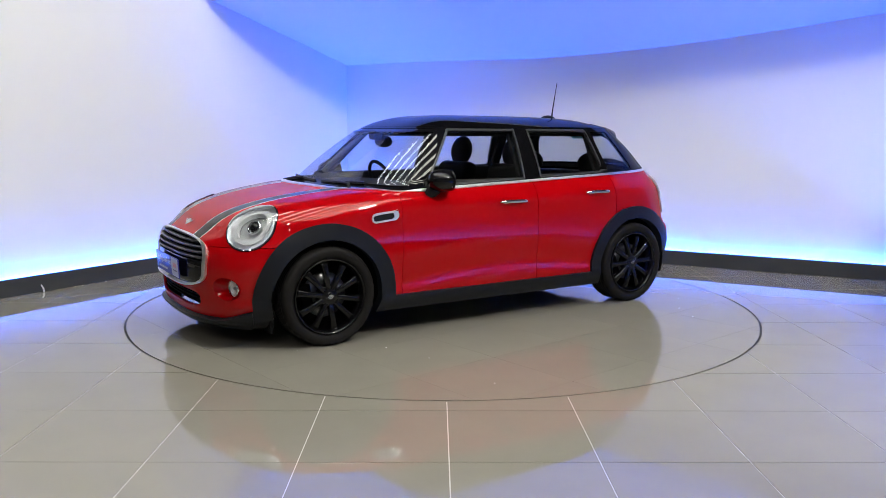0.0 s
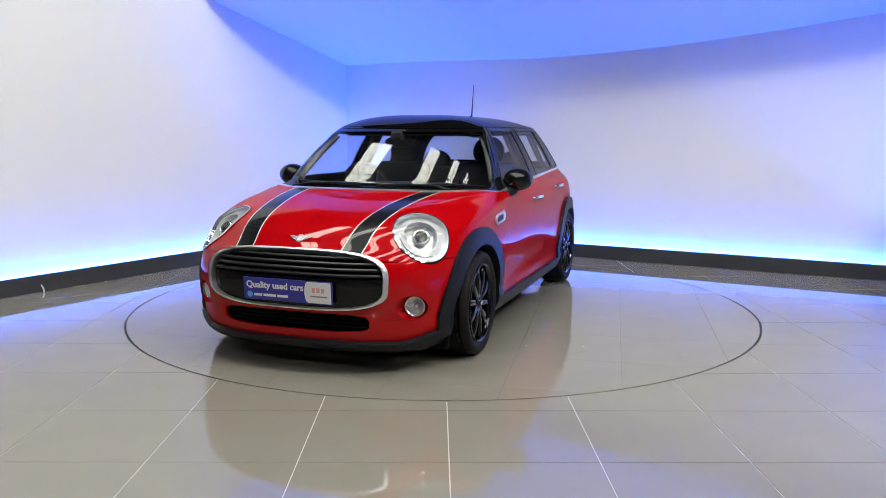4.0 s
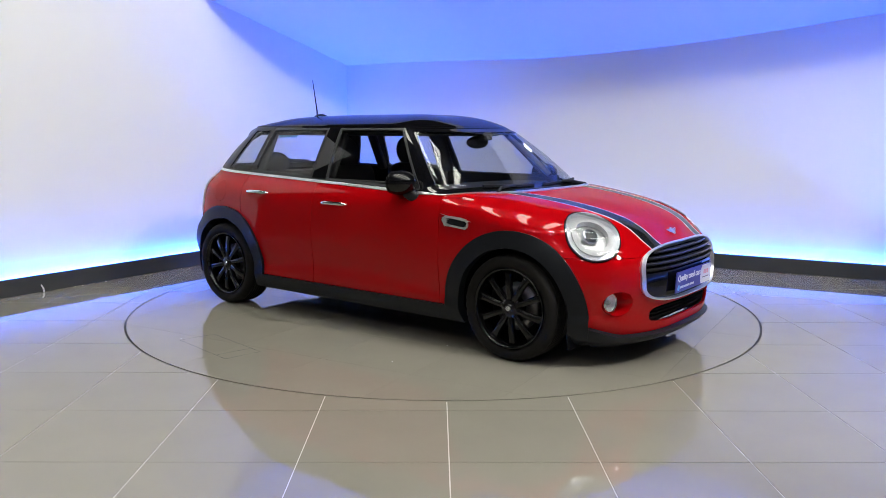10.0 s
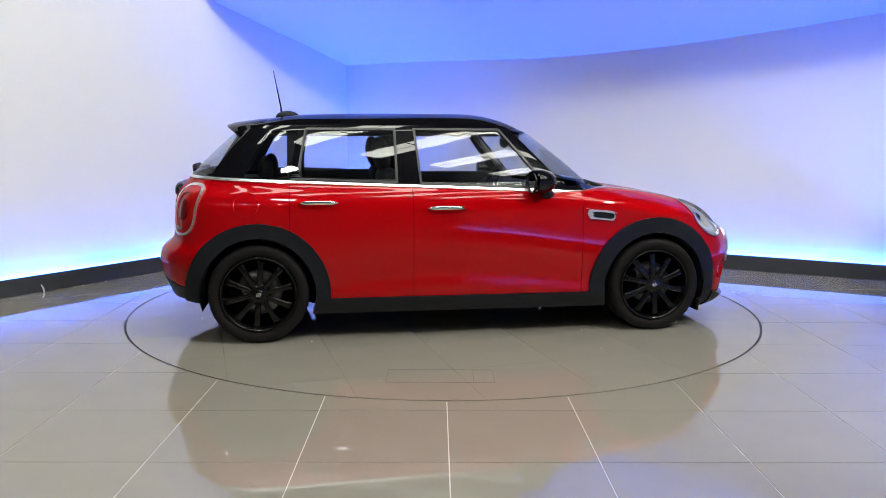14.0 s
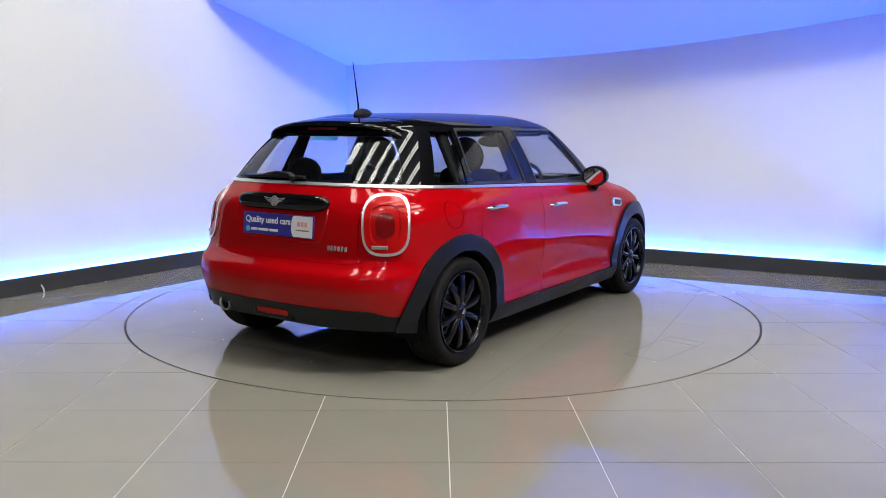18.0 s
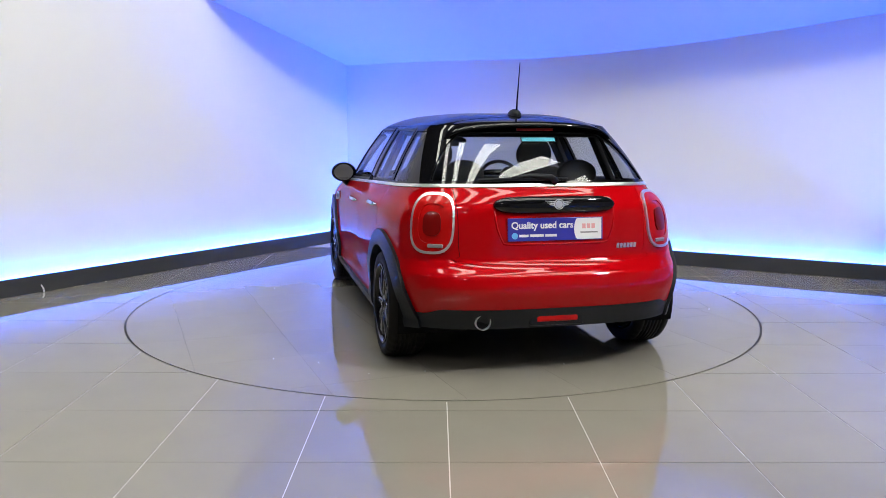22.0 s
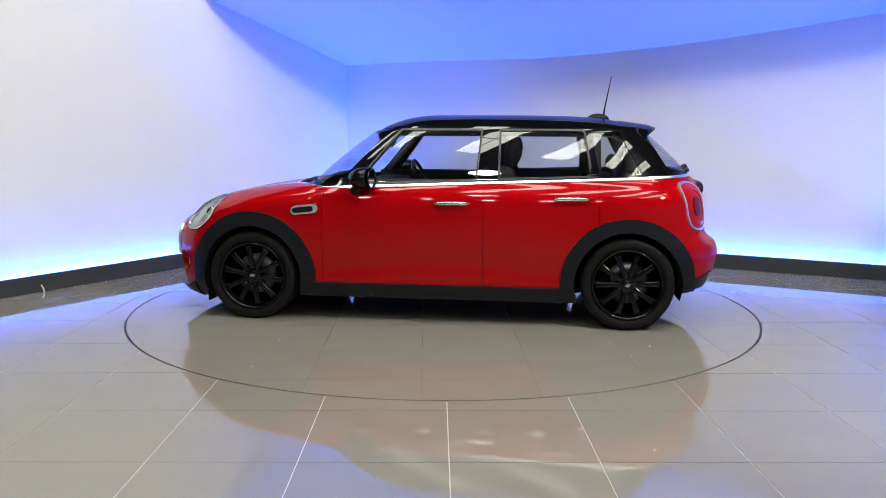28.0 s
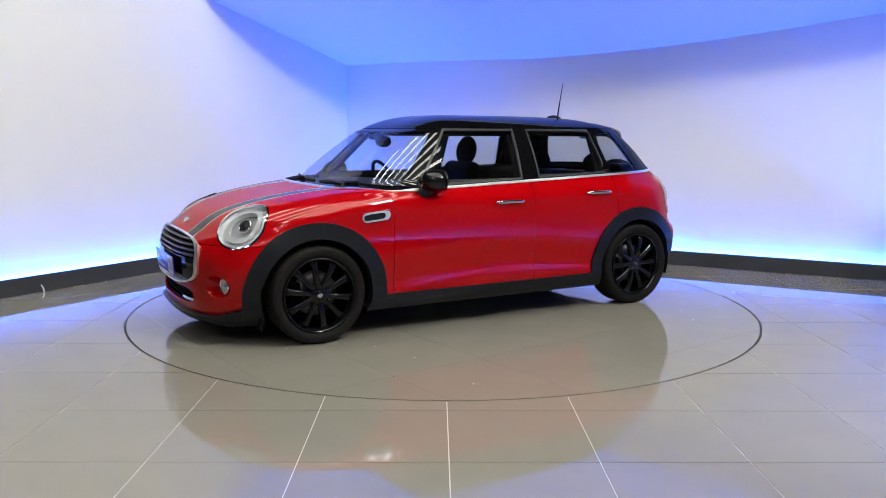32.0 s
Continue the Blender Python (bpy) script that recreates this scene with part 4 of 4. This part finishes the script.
wheel = build_wheel()
HUB_Z = 0.3070
wheel.matrix_basis = pose(FRONT, 0.754, HUB_Z, 0, 8, 0)
for x, s, roll in ((REAR, 1, 20), (FRONT, -1, 5), (REAR, -1, 31)):
    o = copy_thing(wheel, pose(x, s * 0.754, HUB_Z, 0, 0, 0 if s > 0 else 180) @ pose(0, 0, 0, 0, roll, 0))

# dark tubs, floor pan and axle parts
for x in (FRONT, REAR):
    for s in (1, -1):
        bm = lathe([(0.02, -0.26), (0.36, -0.26), (0.36, 0.128)], 40, "y", False)
        bmesh.ops.delete(bm, geom=[v for v in bm.verts if v.co.z < -0.14], context="VERTS")
        part("wheel_tub", moved(bm, Matrix.Translation((x, s * 0.70, WZ + 0.01)) @ pose(0, 0, 0, 0, 0, 0 if s > 0 else 180)), M_DARK, car)
part("floor_pan", join(prism([(1.85, -0.5), (1.85, 0.5), (1.0, 0.56), (0.8, 0.80), (-0.8, 0.80), (-1.0, 0.56), (-1.5, 0.52), (-1.5, -0.52), (-1.0, -0.56), (-0.8, -0.80), (0.8, -0.80), (1.0, -0.56)], 0.192, 0.222),
                       box((0.30, 0.90, 0.03), (-1.70, 0, 0.285)), box((0.12, 1.3, 0.10), (FRONT, 0, 0.24)), box((0.14, 1.3, 0.10), (REAR, 0, 0.24))), M_DARK, car, "black underside")
for s in (1, -1):
    part("mud_flap", box((0.02, 0.20, 0.10), (1.62, s * 0.68, 0.155), 0.006), M_DARK, car)

# ---- details on the nose
def sweep(rings):
    """Skins a row of equal rings, ends closed."""
    bm = bmesh.new()
    rr = [[bm.verts.new(p) for p in ring] for ring in rings]
    n = len(rr[0])
    for a, b in zip(rr, rr[1:]):
        for k in range(n):
            bm.faces.new((a[k], a[(k + 1) % n], b[(k + 1) % n], b[k]))
    bm.faces.new(rr[0][::-1])
    bm.faces.new(rr[-1])
    return bm


def span(a, b, n):
    return [a + (b - a) * i / (n - 1) for i in range(n)]


for z in (0.550, 0.580, 0.609, 0.637):
    reach = 0.548 * 0.93 * max(0.05, 1 - (abs(z - 0.505) / (0.165 * 0.93)) ** 3.5) ** (1 / 3.5)
    ys = span(-reach, reach, 27)
    bar = part("grille_bar", sweep([[(section_x(y, z) - d, y, z + e) for d, e in ((0.035, -0.008), (0.004, -0.007), (0.0, 0.002), (0.006, 0.007), (0.035, 0.006))] for y in ys]), M_CLAD, car, "glossy black horizontal grille bar")
    # lighter strip laid along the black bar in place of its highlight
    part("grille_bar_edge", sweep([[(section_x(y, z) - d, y, z + e) for d, e in ((0.006, 0.0045), (-0.0005, 0.0018), (-0.0005, 0.0042), (0.006, 0.0085))] for y in ys]), M_BAR_EDGE, bar, "thin lighter strip for the highlight along a grille bar")
for z in (0.270, 0.292, 0.314):
    part("intake_bar", sweep([[(section_x(y, z) - d, y, z + e) for d, e in ((0.045, -0.004), (0.022, -0.003), (0.022, 0.003), (0.045, 0.004))] for y in span(-0.425, 0.425, 21)]), M_DARK, car)

for s in (1, -1):
    x, y, z = section_x(0.645, 0.757), s * 0.645, 0.757
    n = Vector((0.72, s * 0.36, 0.59)).normalized()
    c = Vector((x, y, z)) - n * 0.062
    turn = n.to_track_quat("Z", "Y").to_matrix().to_4x4()
    part("projector_lens", moved(ball((0.034, 0.034, 0.026)), Matrix.Translation(c + n * 0.012) @ turn), M_BLACK, car, "dark projector lens", True)
    part("projector_ring", moved(lathe([(0.034, 0.0), (0.046, 0.0), (0.050, 0.012), (0.042, 0.026), (0.036, 0.022)], 36, "z"), Matrix.Translation(c) @ turn), M_CHROME, car, "chrome projector ring", True)
    # fog lamp, set back in a round hole of the bumper
    well = bmesh.new()
    out, back = [], []
    for a in span(0, 2 * math.pi * 35 / 36, 36):
        y, z = 0.648 + 0.068 * math.cos(a), 0.377 + 0.068 * math.sin(a)
        out.append(well.verts.new((section_x(y, z) - 0.004, s * y, z)))
        back.append(well.verts.new((1.765, s * (0.648 + 0.060 * math.cos(a)), 0.377 + 0.060 * math.sin(a))))
    for i in range(36):
        well.faces.new((out[i], out[(i + 1) % 36], back[(i + 1) % 36], back[i]))
    part("fog_lamp_well", well, M_RED, car, "red recess round the fog lamp", True)
    m = Matrix.Translation((1.800, s * 0.648, 0.377)) @ pose(0, 0, 0, 0, 0, s * 10)
    part("fog_lamp_ring", moved(lathe([(0.049, -0.02), (0.058, -0.02), (0.058, 0.004), (0.054, 0.008), (0.049, 0.004)], 40, "x"), m), M_CHROME, car, "thin chrome fog lamp ring", True)
    part("fog_lamp_reflector", moved(lathe([(0.0, -0.028), (0.020, -0.026), (0.040, -0.014), (0.050, 0.0)], 40, "x", False), m), M_SATIN, car, "silver fog lamp reflector", True)
    part("fog_lamp_lens", moved(lathe([(0.0, 0.010), (0.028, 0.007), (0.049, 0.001)], 40, "x", False), m), M_LENS, car, "clear fog lamp lens", True)
    part("fog_lamp_bulb", moved(ball((0.014, 0.012, 0.012), (-0.012, 0, 0)), m), M_DRL, car, smooth=True)

# winged emblems, plain shapes
def emblem(size):
    bms = [lathe([(0.30 * size, 0.0), (0.36 * size, 0.0), (0.36 * size, 0.05 * size), (0.30 * size, 0.05 * size)], 28, "z"), lathe([(0.0, 0.0), (0.26 * size, 0.0), (0.26 * size, 0.03 * size), (0.0, 0.03 * size)], 28, "z", False)]
    for s in (1, -1):
        for k, w in enumerate((1.0, 0.86, 0.70)):
            y = 0.16 - 0.12 * k
            bms.append(prism([(s * 0.33 * size, (y - 0.045) * size), (s * w * size, (y + 0.05) * size), (s * w * size, (y + 0.09) * size), (s * 0.30 * size, (y + 0.045) * size)], 0, 0.04 * size))
    return join(*bms)


def facing(x, y, z, front=True, tilt=0.0):
    """Places a flat thing, drawn upright in x and y, on the nose or the tail."""
    m = Matrix(((0, 0, 1, x), (1, 0, 0, y), (0, 1, 0, z), (0, 0, 0, 1))) if front else Matrix(((0, 0, -1, x), (-1, 0, 0, y), (0, 1, 0, z), (0, 0, 0, 1)))
    return m @ pose(0, 0, 0, -tilt, 0, 0)


part("front_emblem", moved(emblem(0.068), facing(section_x(0, 0.722) + 0.005, 0, 0.722, True, 44)), M_SATIN, car, "silver winged emblem on the bonnet")


def letters(text, size, mat, parent, m, label):
    cu = bpy.data.curves.new("writing", "FONT")
    cu.body, cu.size, cu.align_x, cu.extrude, cu.offset = text, size, "LEFT", 0.0006, 0.0012
    ob = new("writing", cu)
    bpy.context.view_layer.update()
    me = bpy.data.meshes.new_from_object(ob.evaluated_get(bpy.context.evaluated_depsgraph_get()))
    bpy.data.objects.remove(ob)
    me.transform(m)
    return link("writing", me, mat, parent, label)


def plate(m):
    w, h, t = 0.540, 0.122, 0.007
    ob = part("number_plate", moved(box((w, h, t), (0, 0, 0), 0.002), m), M_BLUE, car, "blue and white dealer show plate")
    arc = [(0.262, -0.057), (0.262, 0.057)] + [(0.126 + 0.022 * math.cos(a), 0.057 * math.sin(a)) for a in span(math.pi / 2, 3 * math.pi / 2, 13)]
    part("white_field", moved(prism(arc, t / 2, t / 2 + 0.0006), m), M_PAPER, ob, "white end of the plate")
    letters("Quality used cars", 0.0500, M_PAPER, ob, m @ Matrix.Translation((-0.252, 0.006, t / 2 + 0.0006)), "white words on the blue plate")
    part("round_mark", moved(lathe([(0.0, t / 2), (0.017, t / 2), (0.017, t / 2 + 0.0008), (0.0, t / 2 + 0.0008)], 24, "z", False), m @ Matrix.Translation((-0.232, -0.033, 0))), M_SKY, ob, "pale blue round mark")
    x = -0.208
    for k in (0.052, 0.078, 0.066):
        part("line_of_print", moved(prism([(x, -0.040), (x + k, -0.040), (x + k, -0.026), (x, -0.026)], t / 2, t / 2 + 0.0007), m), M_PAPER, ob, "small white print")
        x += k + 0.008
    for k in range(3):
        part("red_mark", moved(prism([(0.150 + k * 0.027, 0.0), (0.170 + k * 0.027, 0.0), (0.170 + k * 0.027, 0.026), (0.150 + k * 0.027, 0.026)], t / 2 + 0.0006, t / 2 + 0.0012), m), M_ROSE, ob, "pale red block mark")
    part("line_of_print", moved(prism([(0.140, -0.024), (0.240, -0.024), (0.240, -0.017), (0.140, -0.017)], t / 2 + 0.0006, t / 2 + 0.0012), m), M_GREY, ob, "small grey print")
    return ob


plate(facing(2.018, 0, 0.457, True, -3))
plate(facing(-1.862, 0.005, 0.790, False, 4))

# ---- tail
def round_end(y):
    return max(0.0, 1 - (abs(y) / 0.345) ** 7) ** 0.5


part("tailgate_handle_bar", sweep([[(tail_x(y, 0.92) - (d if d < 0 else d * (0.4 + 0.6 * round_end(y))), y, 0.918 + e * round_end(y)) for d, e in ((-0.01, -0.045), (0.026, -0.044), (0.037, -0.030), (0.038, 0.0), (0.034, 0.026), (0.020, 0.044), (-0.01, 0.046))] for y in span(-0.344, 0.344, 61)]), M_BLACK, car, "glossy black tailgate handle bar", True)
lip = [(s * (0.34 - 0.045 * max(0, 1 - q) ** 2), 0.715 + 0.16 * q) for s, q in [(-1, 1.1), (-1, 0.8), (-1, 0.5), (-1, 0.25), (-1, 0.08), (-1, 0.0)]]
lip = lip + [(-0.25, 0.711), (0.0, 0.710), (0.25, 0.711)] + [(-y, z) for y, z in lip[::-1]]
part("plate_recess_lip", rod([(tail_x(y, z) + 0.001, y, z) for y, z in lip], 0.0055, 8), M_RED, car, "red pressed edge round the plate", True)
part("rear_emblem", moved(emblem(0.078), facing(-1.888, 0, 0.925, False, 8)), M_SATIN, car, "silver winged emblem on the tailgate")
for k in range(6):
    part("badge_letter", moved(box((0.015, 0.026, 0.004), (0, 0, 0), 0.0015, turn=pose(0, 0, 0, 0, 0, -9)), facing(tail_x(-0.37 - 0.0215 * k, 0.69) - 0.003, -0.362 - 0.0215 * k, 0.690, False, 2)), M_FRAME, car, "raised silver badge shape")
part("exhaust_pipe", moved(lathe([(0.0435, -0.014), (0.0435, 0.10), (0.037, 0.10), (0.037, -0.014), (0.0380, -0.020), (0.0403, -0.0225), (0.0425, -0.020)], 36, "x"), Matrix.Translation((-1.885, 0.416, 0.306))), M_FRAME, car, "chrome exhaust tailpipe", True)
part("exhaust_inside", moved(lathe([(0.0, -0.006), (0.0365, -0.006), (0.0365, 0.01), (0.0, 0.01)], 24, "x", False), Matrix.Translation((-1.885, 0.416, 0.306))), M_DARK, car)
part("rear_fog_surround", box((0.05, 0.31, 0.075), (-1.893, 0.005, 0.312), 0.012), M_CLAD, car)
part("rear_fog_lamp", box((0.03, 0.236, 0.046), (-1.909, 0.005, 0.320), 0.010), M_RED_LENS, car, "red rear fog lamp")
for s in (1, -1):
    lean = math.degrees(math.atan2(tail_x(0.69, 0.706) - tail_x(0.61, 0.706), 0.08))
    part("reversing_lens", box((0.010, 0.085, 0.020), (tail_x(0.652, 0.706) - 0.006, s * 0.652, 0.706), 0.004, turn=pose(0, 0, 0, 0, 0, -s * lean)), M_GREY, car, "small grey reversing lens")
rings = []
for y in span(-0.515, 0.515, 31):
    q = abs(y) / 0.515
    dz, tip = -0.036 * q * q - 0.050 * q ** 8, -1.520 + 0.11 * q ** 4
    rings.append([(-1.16, y, 1.396 + dz), (-1.30, y, 1.388 + dz), (tip + 0.05, y, 1.364 + dz), (tip, y, 1.348 + dz), (tip + 0.004, y, 1.338 + dz), (tip + 0.06, y, 1.328 + dz), (-1.34, y, 1.322 + dz)])
part("roof_spoiler", sweep(rings), M_ROOF_BLACK, car, "glossy black roof spoiler", True)
part("brake_light", box((0.01, 0.22, 0.014), (-1.492, 0, 1.318), 0.003), M_RED_DEEP, car, "high red brake light")
wz = 1.05
part("rear_wiper_blade", sweep([[(tail_x(y, wz) - 0.012 - a, y, wz + b - 0.02 * (y - 0.1) ** 2 * 4) for a, b in ((0, -0.008), (0.02, -0.006), (0.022, 0.006), (0, 0.012))] for y in span(-0.10, 0.40, 15)]), M_CLAD, car, "black rear wiper blade")
part("rear_wiper_arm", rod([(tail_x(0, 1.035) - 0.012, -0.03, 1.035), (tail_x(0, 1.06) - 0.045, 0.0, 1.06), (tail_x(0.1, 1.07) - 0.04, 0.12, 1.07), (tail_x(0.2, 1.06) - 0.03, 0.22, 1.055)], [0.024, 0.018, 0.012, 0.009], 10), M_CLAD, car, "black rear wiper arm", True)
part("window_sticker", moved(box((0.20, 0.030, 0.001)), facing(tail_x(0, 1.262) + 0.014, -0.02, 1.262, False, 46)), M_STICKER, car, "turquoise strip sticker in the rear window")

# ---- flanks
for s in (1, -1):
    for x0, x1, z, pair in ((-0.250, 0.0, 0.828, "front"), (-1.040, -0.798, 0.866, "rear")):
        door = doors[pair][0 if s > 0 else 1]
        y = HALF(z) * 0.992
        part("door_handle", sweep([[(x, s * (y + 0.030 - 0.030 * (2 * i / 16 - 1) ** 6 + 0.010 * math.cos(a)), z + 0.004 * (1 - (2 * i / 16 - 1) ** 2) + 0.0125 * (1.02 - (2 * i / 16 - 1) ** 8) * math.sin(a)) for a in span(0, 2 * math.pi * 11 / 12, 12)] for i, x in enumerate(span(x0, x1, 17))]), M_CHROME, door, "chrome door handle", True)
        part("handle_recess", moved(ball((0.055, 0.004, 0.030), ((x0 + x1) / 2, s * (y - 0.001), z - 0.008)), Matrix.Identity(4)), M_RED, door, smooth=True)
    door = doors["front"][0 if s > 0 else 1]
    part("mirror_foot", rod([(0.555, s * 0.770, 0.905), (0.54, s * 0.800, 0.900), (0.51, s * 0.838, 0.925), (0.49, s * 0.852, 0.965)], [0.046, 0.042, 0.034, 0.040], 16), M_CLAD, door, "black plastic mirror foot", True)
    cap = ball((0.112, 0.096, 0.076), (0.0, 0, 0), seg=40)
    bmesh.ops.delete(cap, geom=[v for v in cap.verts if v.co.x < -0.045], context="VERTS")
    edge = lathe([(0.84, -0.042), (0.90, -0.055), (0.80, -0.060), (0.78, -0.045)], 40, "x")
    bmesh.ops.scale(edge, vec=(1, 0.092, 0.077), verts=edge.verts)
    m = Matrix.Translation((0.465, s * 0.860, 0.990)) @ pose(0, 0, 0, 0, 0, s * -8)
    part("mirror_cap", moved(join(cap, edge), m), M_GRILLE, door, "glossy black door mirror cap", True)
    glass = lathe([(0.0, -0.050), (0.82, -0.050), (0.82, -0.046), (0.0, -0.046)], 40, "x", False)
    bmesh.ops.scale(glass, vec=(1, 0.092, 0.077), verts=glass.verts)
    part("mirror_glass", moved(glass, m), M_MIRROR, door, "door mirror glass")
    part("windscreen_wiper", sweep([[(section_x(y, 0.962 + 0.02 * abs(y)) + 0.010 + a, y, 0.955 + 0.03 * abs(y) + b) for a, b in ((0, -0.006), (0.014, -0.004), (0.012, 0.008), (0, 0.010))] for y in span(s * 0.06 - 0.02, s * 0.57, 17)]), M_CLAD, car, "black windscreen wiper blade")
    part("wiper_arm", rod([(section_x(s * 0.56, 0.94) + 0.02, s * 0.56, 0.938), (section_x(s * 0.45, 0.965) + 0.03, s * 0.45, 0.962), (section_x(s * 0.3, 0.97) + 0.03, s * 0.3, 0.970)], [0.014, 0.010, 0.007], 8), M_CLAD, car, smooth=True)
    part("washer_jet", box((0.03, 0.02, 0.010), (1.16, s * 0.29, 0.914), 0.004), M_DARK, car)

# ---- roof aerial
part("aerial_foot", moved(ball((0.082, 0.036, 0.042), (-1.125, 0, 1.402)), Matrix.Identity(4)), M_CLAD, car, "black aerial foot", True)
part("aerial_mast", rod([(-1.165, 0, 1.405), (-1.170, 0, 1.47), (-1.215, 0, 1.715)], [0.007, 0.0055, 0.0022], 8), M_DARK, car, "thin black roof aerial")

# ---- cabin
def seat(y):
    part("seat_base", box((0.52, 0.50, 0.18), (-0.10, y, 0.43), 0.06, segments=4), M_SEAT, car, "dark cloth front seat base", True)
    part("seat_back", moved(box((0.14, 0.46, 0.60), (0, 0, 0.30), 0.068, segments=5), Matrix.Translation((-0.33, y, 0.48)) @ pose(0, 0, 0, 0, -14, 0)), M_SEAT, car, "dark cloth front seat back", True)
    part("headrest", moved(ball((0.060, 0.130, 0.122), seg=28), Matrix.Translation((-0.50, y, 1.150)) @ pose(0, 0, 0, 0, -10, 0)), M_SEAT, car, "dark cloth headrest", True)
    for k in (-0.05, 0.05):
        part("headrest_post", rod([(-0.49, y + k, 1.03), (-0.51, y + k, 1.12)], 0.006, 8), M_CHROME, car)


seat(0.36)
seat(-0.36)
part("rear_bench", box((0.48, 1.16, 0.16), (-0.95, 0, 0.47), 0.05, segments=3), M_SEAT, car, "dark cloth rear bench", True)
part("rear_seat_back", moved(box((0.13, 1.16, 0.50), (0, 0, 0.25), 0.05, segments=3), Matrix.Translation((-1.13, 0, 0.50)) @ pose(0, 0, 0, 0, -12, 0)), M_SEAT, car, "dark cloth rear seat back", True)
for y in (0.36, -0.36):
    part("headrest", ball((0.052, 0.130, 0.090), (-1.265, y, 1.050), seg=24), M_SEAT, car, "dark cloth rear headrest", True)
part("parcel_shelf", box((0.38, 1.12, 0.02), (-1.46, 0, 0.965), 0.006), M_TRIM, car)
rings = []
for y in span(-0.66, 0.66, 15):
    q = (y / 0.66) ** 2
    rings.append([(0.35, y, 0.55), (0.34, y, 0.86), (0.42, y, 0.935 + 0.02 * (1 - q)), (0.60, y, 0.945), (0.80 - 0.14 * q, y, 0.925), (0.88 - 0.2 * q, y, 0.86), (0.80 - 0.14 * q, y, 0.55)])
part("dashboard", sweep(rings), M_TRIM, car, "dark dashboard")
part("steering_wheel", moved(join(lathe([(0.172 + 0.014 * math.cos(a), 0.014 * math.sin(a)) for a in span(0, 2 * math.pi * 7 / 8, 8)], 40, "x"), box((0.02, 0.32, 0.035), (0, 0, 0), 0.008), box((0.02, 0.035, 0.16), (0, 0, -0.08), 0.008), ball((0.03, 0.06, 0.05))),
                             Matrix.Translation((0.25, -0.36, 0.915)) @ pose(0, 0, 0, 0, 24, 0)), M_TRIM, car, "black steering wheel", True)
part("rear_view_mirror", ball((0.024, 0.128, 0.044), (0.435, 0, 1.232)), M_TRIM, car, "black rear-view mirror", True)
part("mirror_housing", join(box((0.07, 0.09, 0.06), (0.50, 0, 1.275), 0.012)), M_TRIM, car)
for s in (1, -1):
    part("door_trim", box((0.98, 0.03, 0.44), (0.18, s * 0.735, 0.765), 0.012), M_TRIM, car)
    part("door_trim", box((0.66, 0.03, 0.44), (-0.72, s * 0.735, 0.785), 0.012), M_TRIM, car)
    part("sun_visor", box((0.16, 0.30, 0.012), (0.30, s * 0.26, 1.315), 0.004), M_LINER, car)

for s in (1, -1):
    part("pillar_trim", rod([(0.600, s * 0.712, 0.985), (0.535, s * 0.685, 1.055), (0.468, s * 0.650, 1.125), (0.395, s * 0.608, 1.200), (0.322, s * 0.556, 1.272)], [0.020, 0.022, 0.023, 0.022, 0.018], 12), M_LINER, car, "pale inner trim of the windscreen pillar", True)
part("roof_lining", box((1.62, 1.02, 0.05), (-0.52, 0, 1.298), 0.022, segments=3), M_TRIM, car, "dark roof lining", True)
for s in (1, -1):
    for x, w in ((-0.36, 0.15), (-1.07, 0.09)):
        part("pillar_trim", moved(box((w, 0.035, 0.34), (0, 0, 0), 0.012), Matrix.Translation((x, s * 0.615, 1.135)) @ pose(0, 0, 0, s * 26, 0, 0)), M_SEAT, car, "dark plastic inner pillar trim")

build_tiles()
for ob in car.children:
    ob.location = ob.location + PIVOT


def motions():
    rows = [(t, pose(0, 0, 0, 0, 0, a)) for t, a in TURN]
    walk(car, rows)
    walk(turntable, rows)


motions()
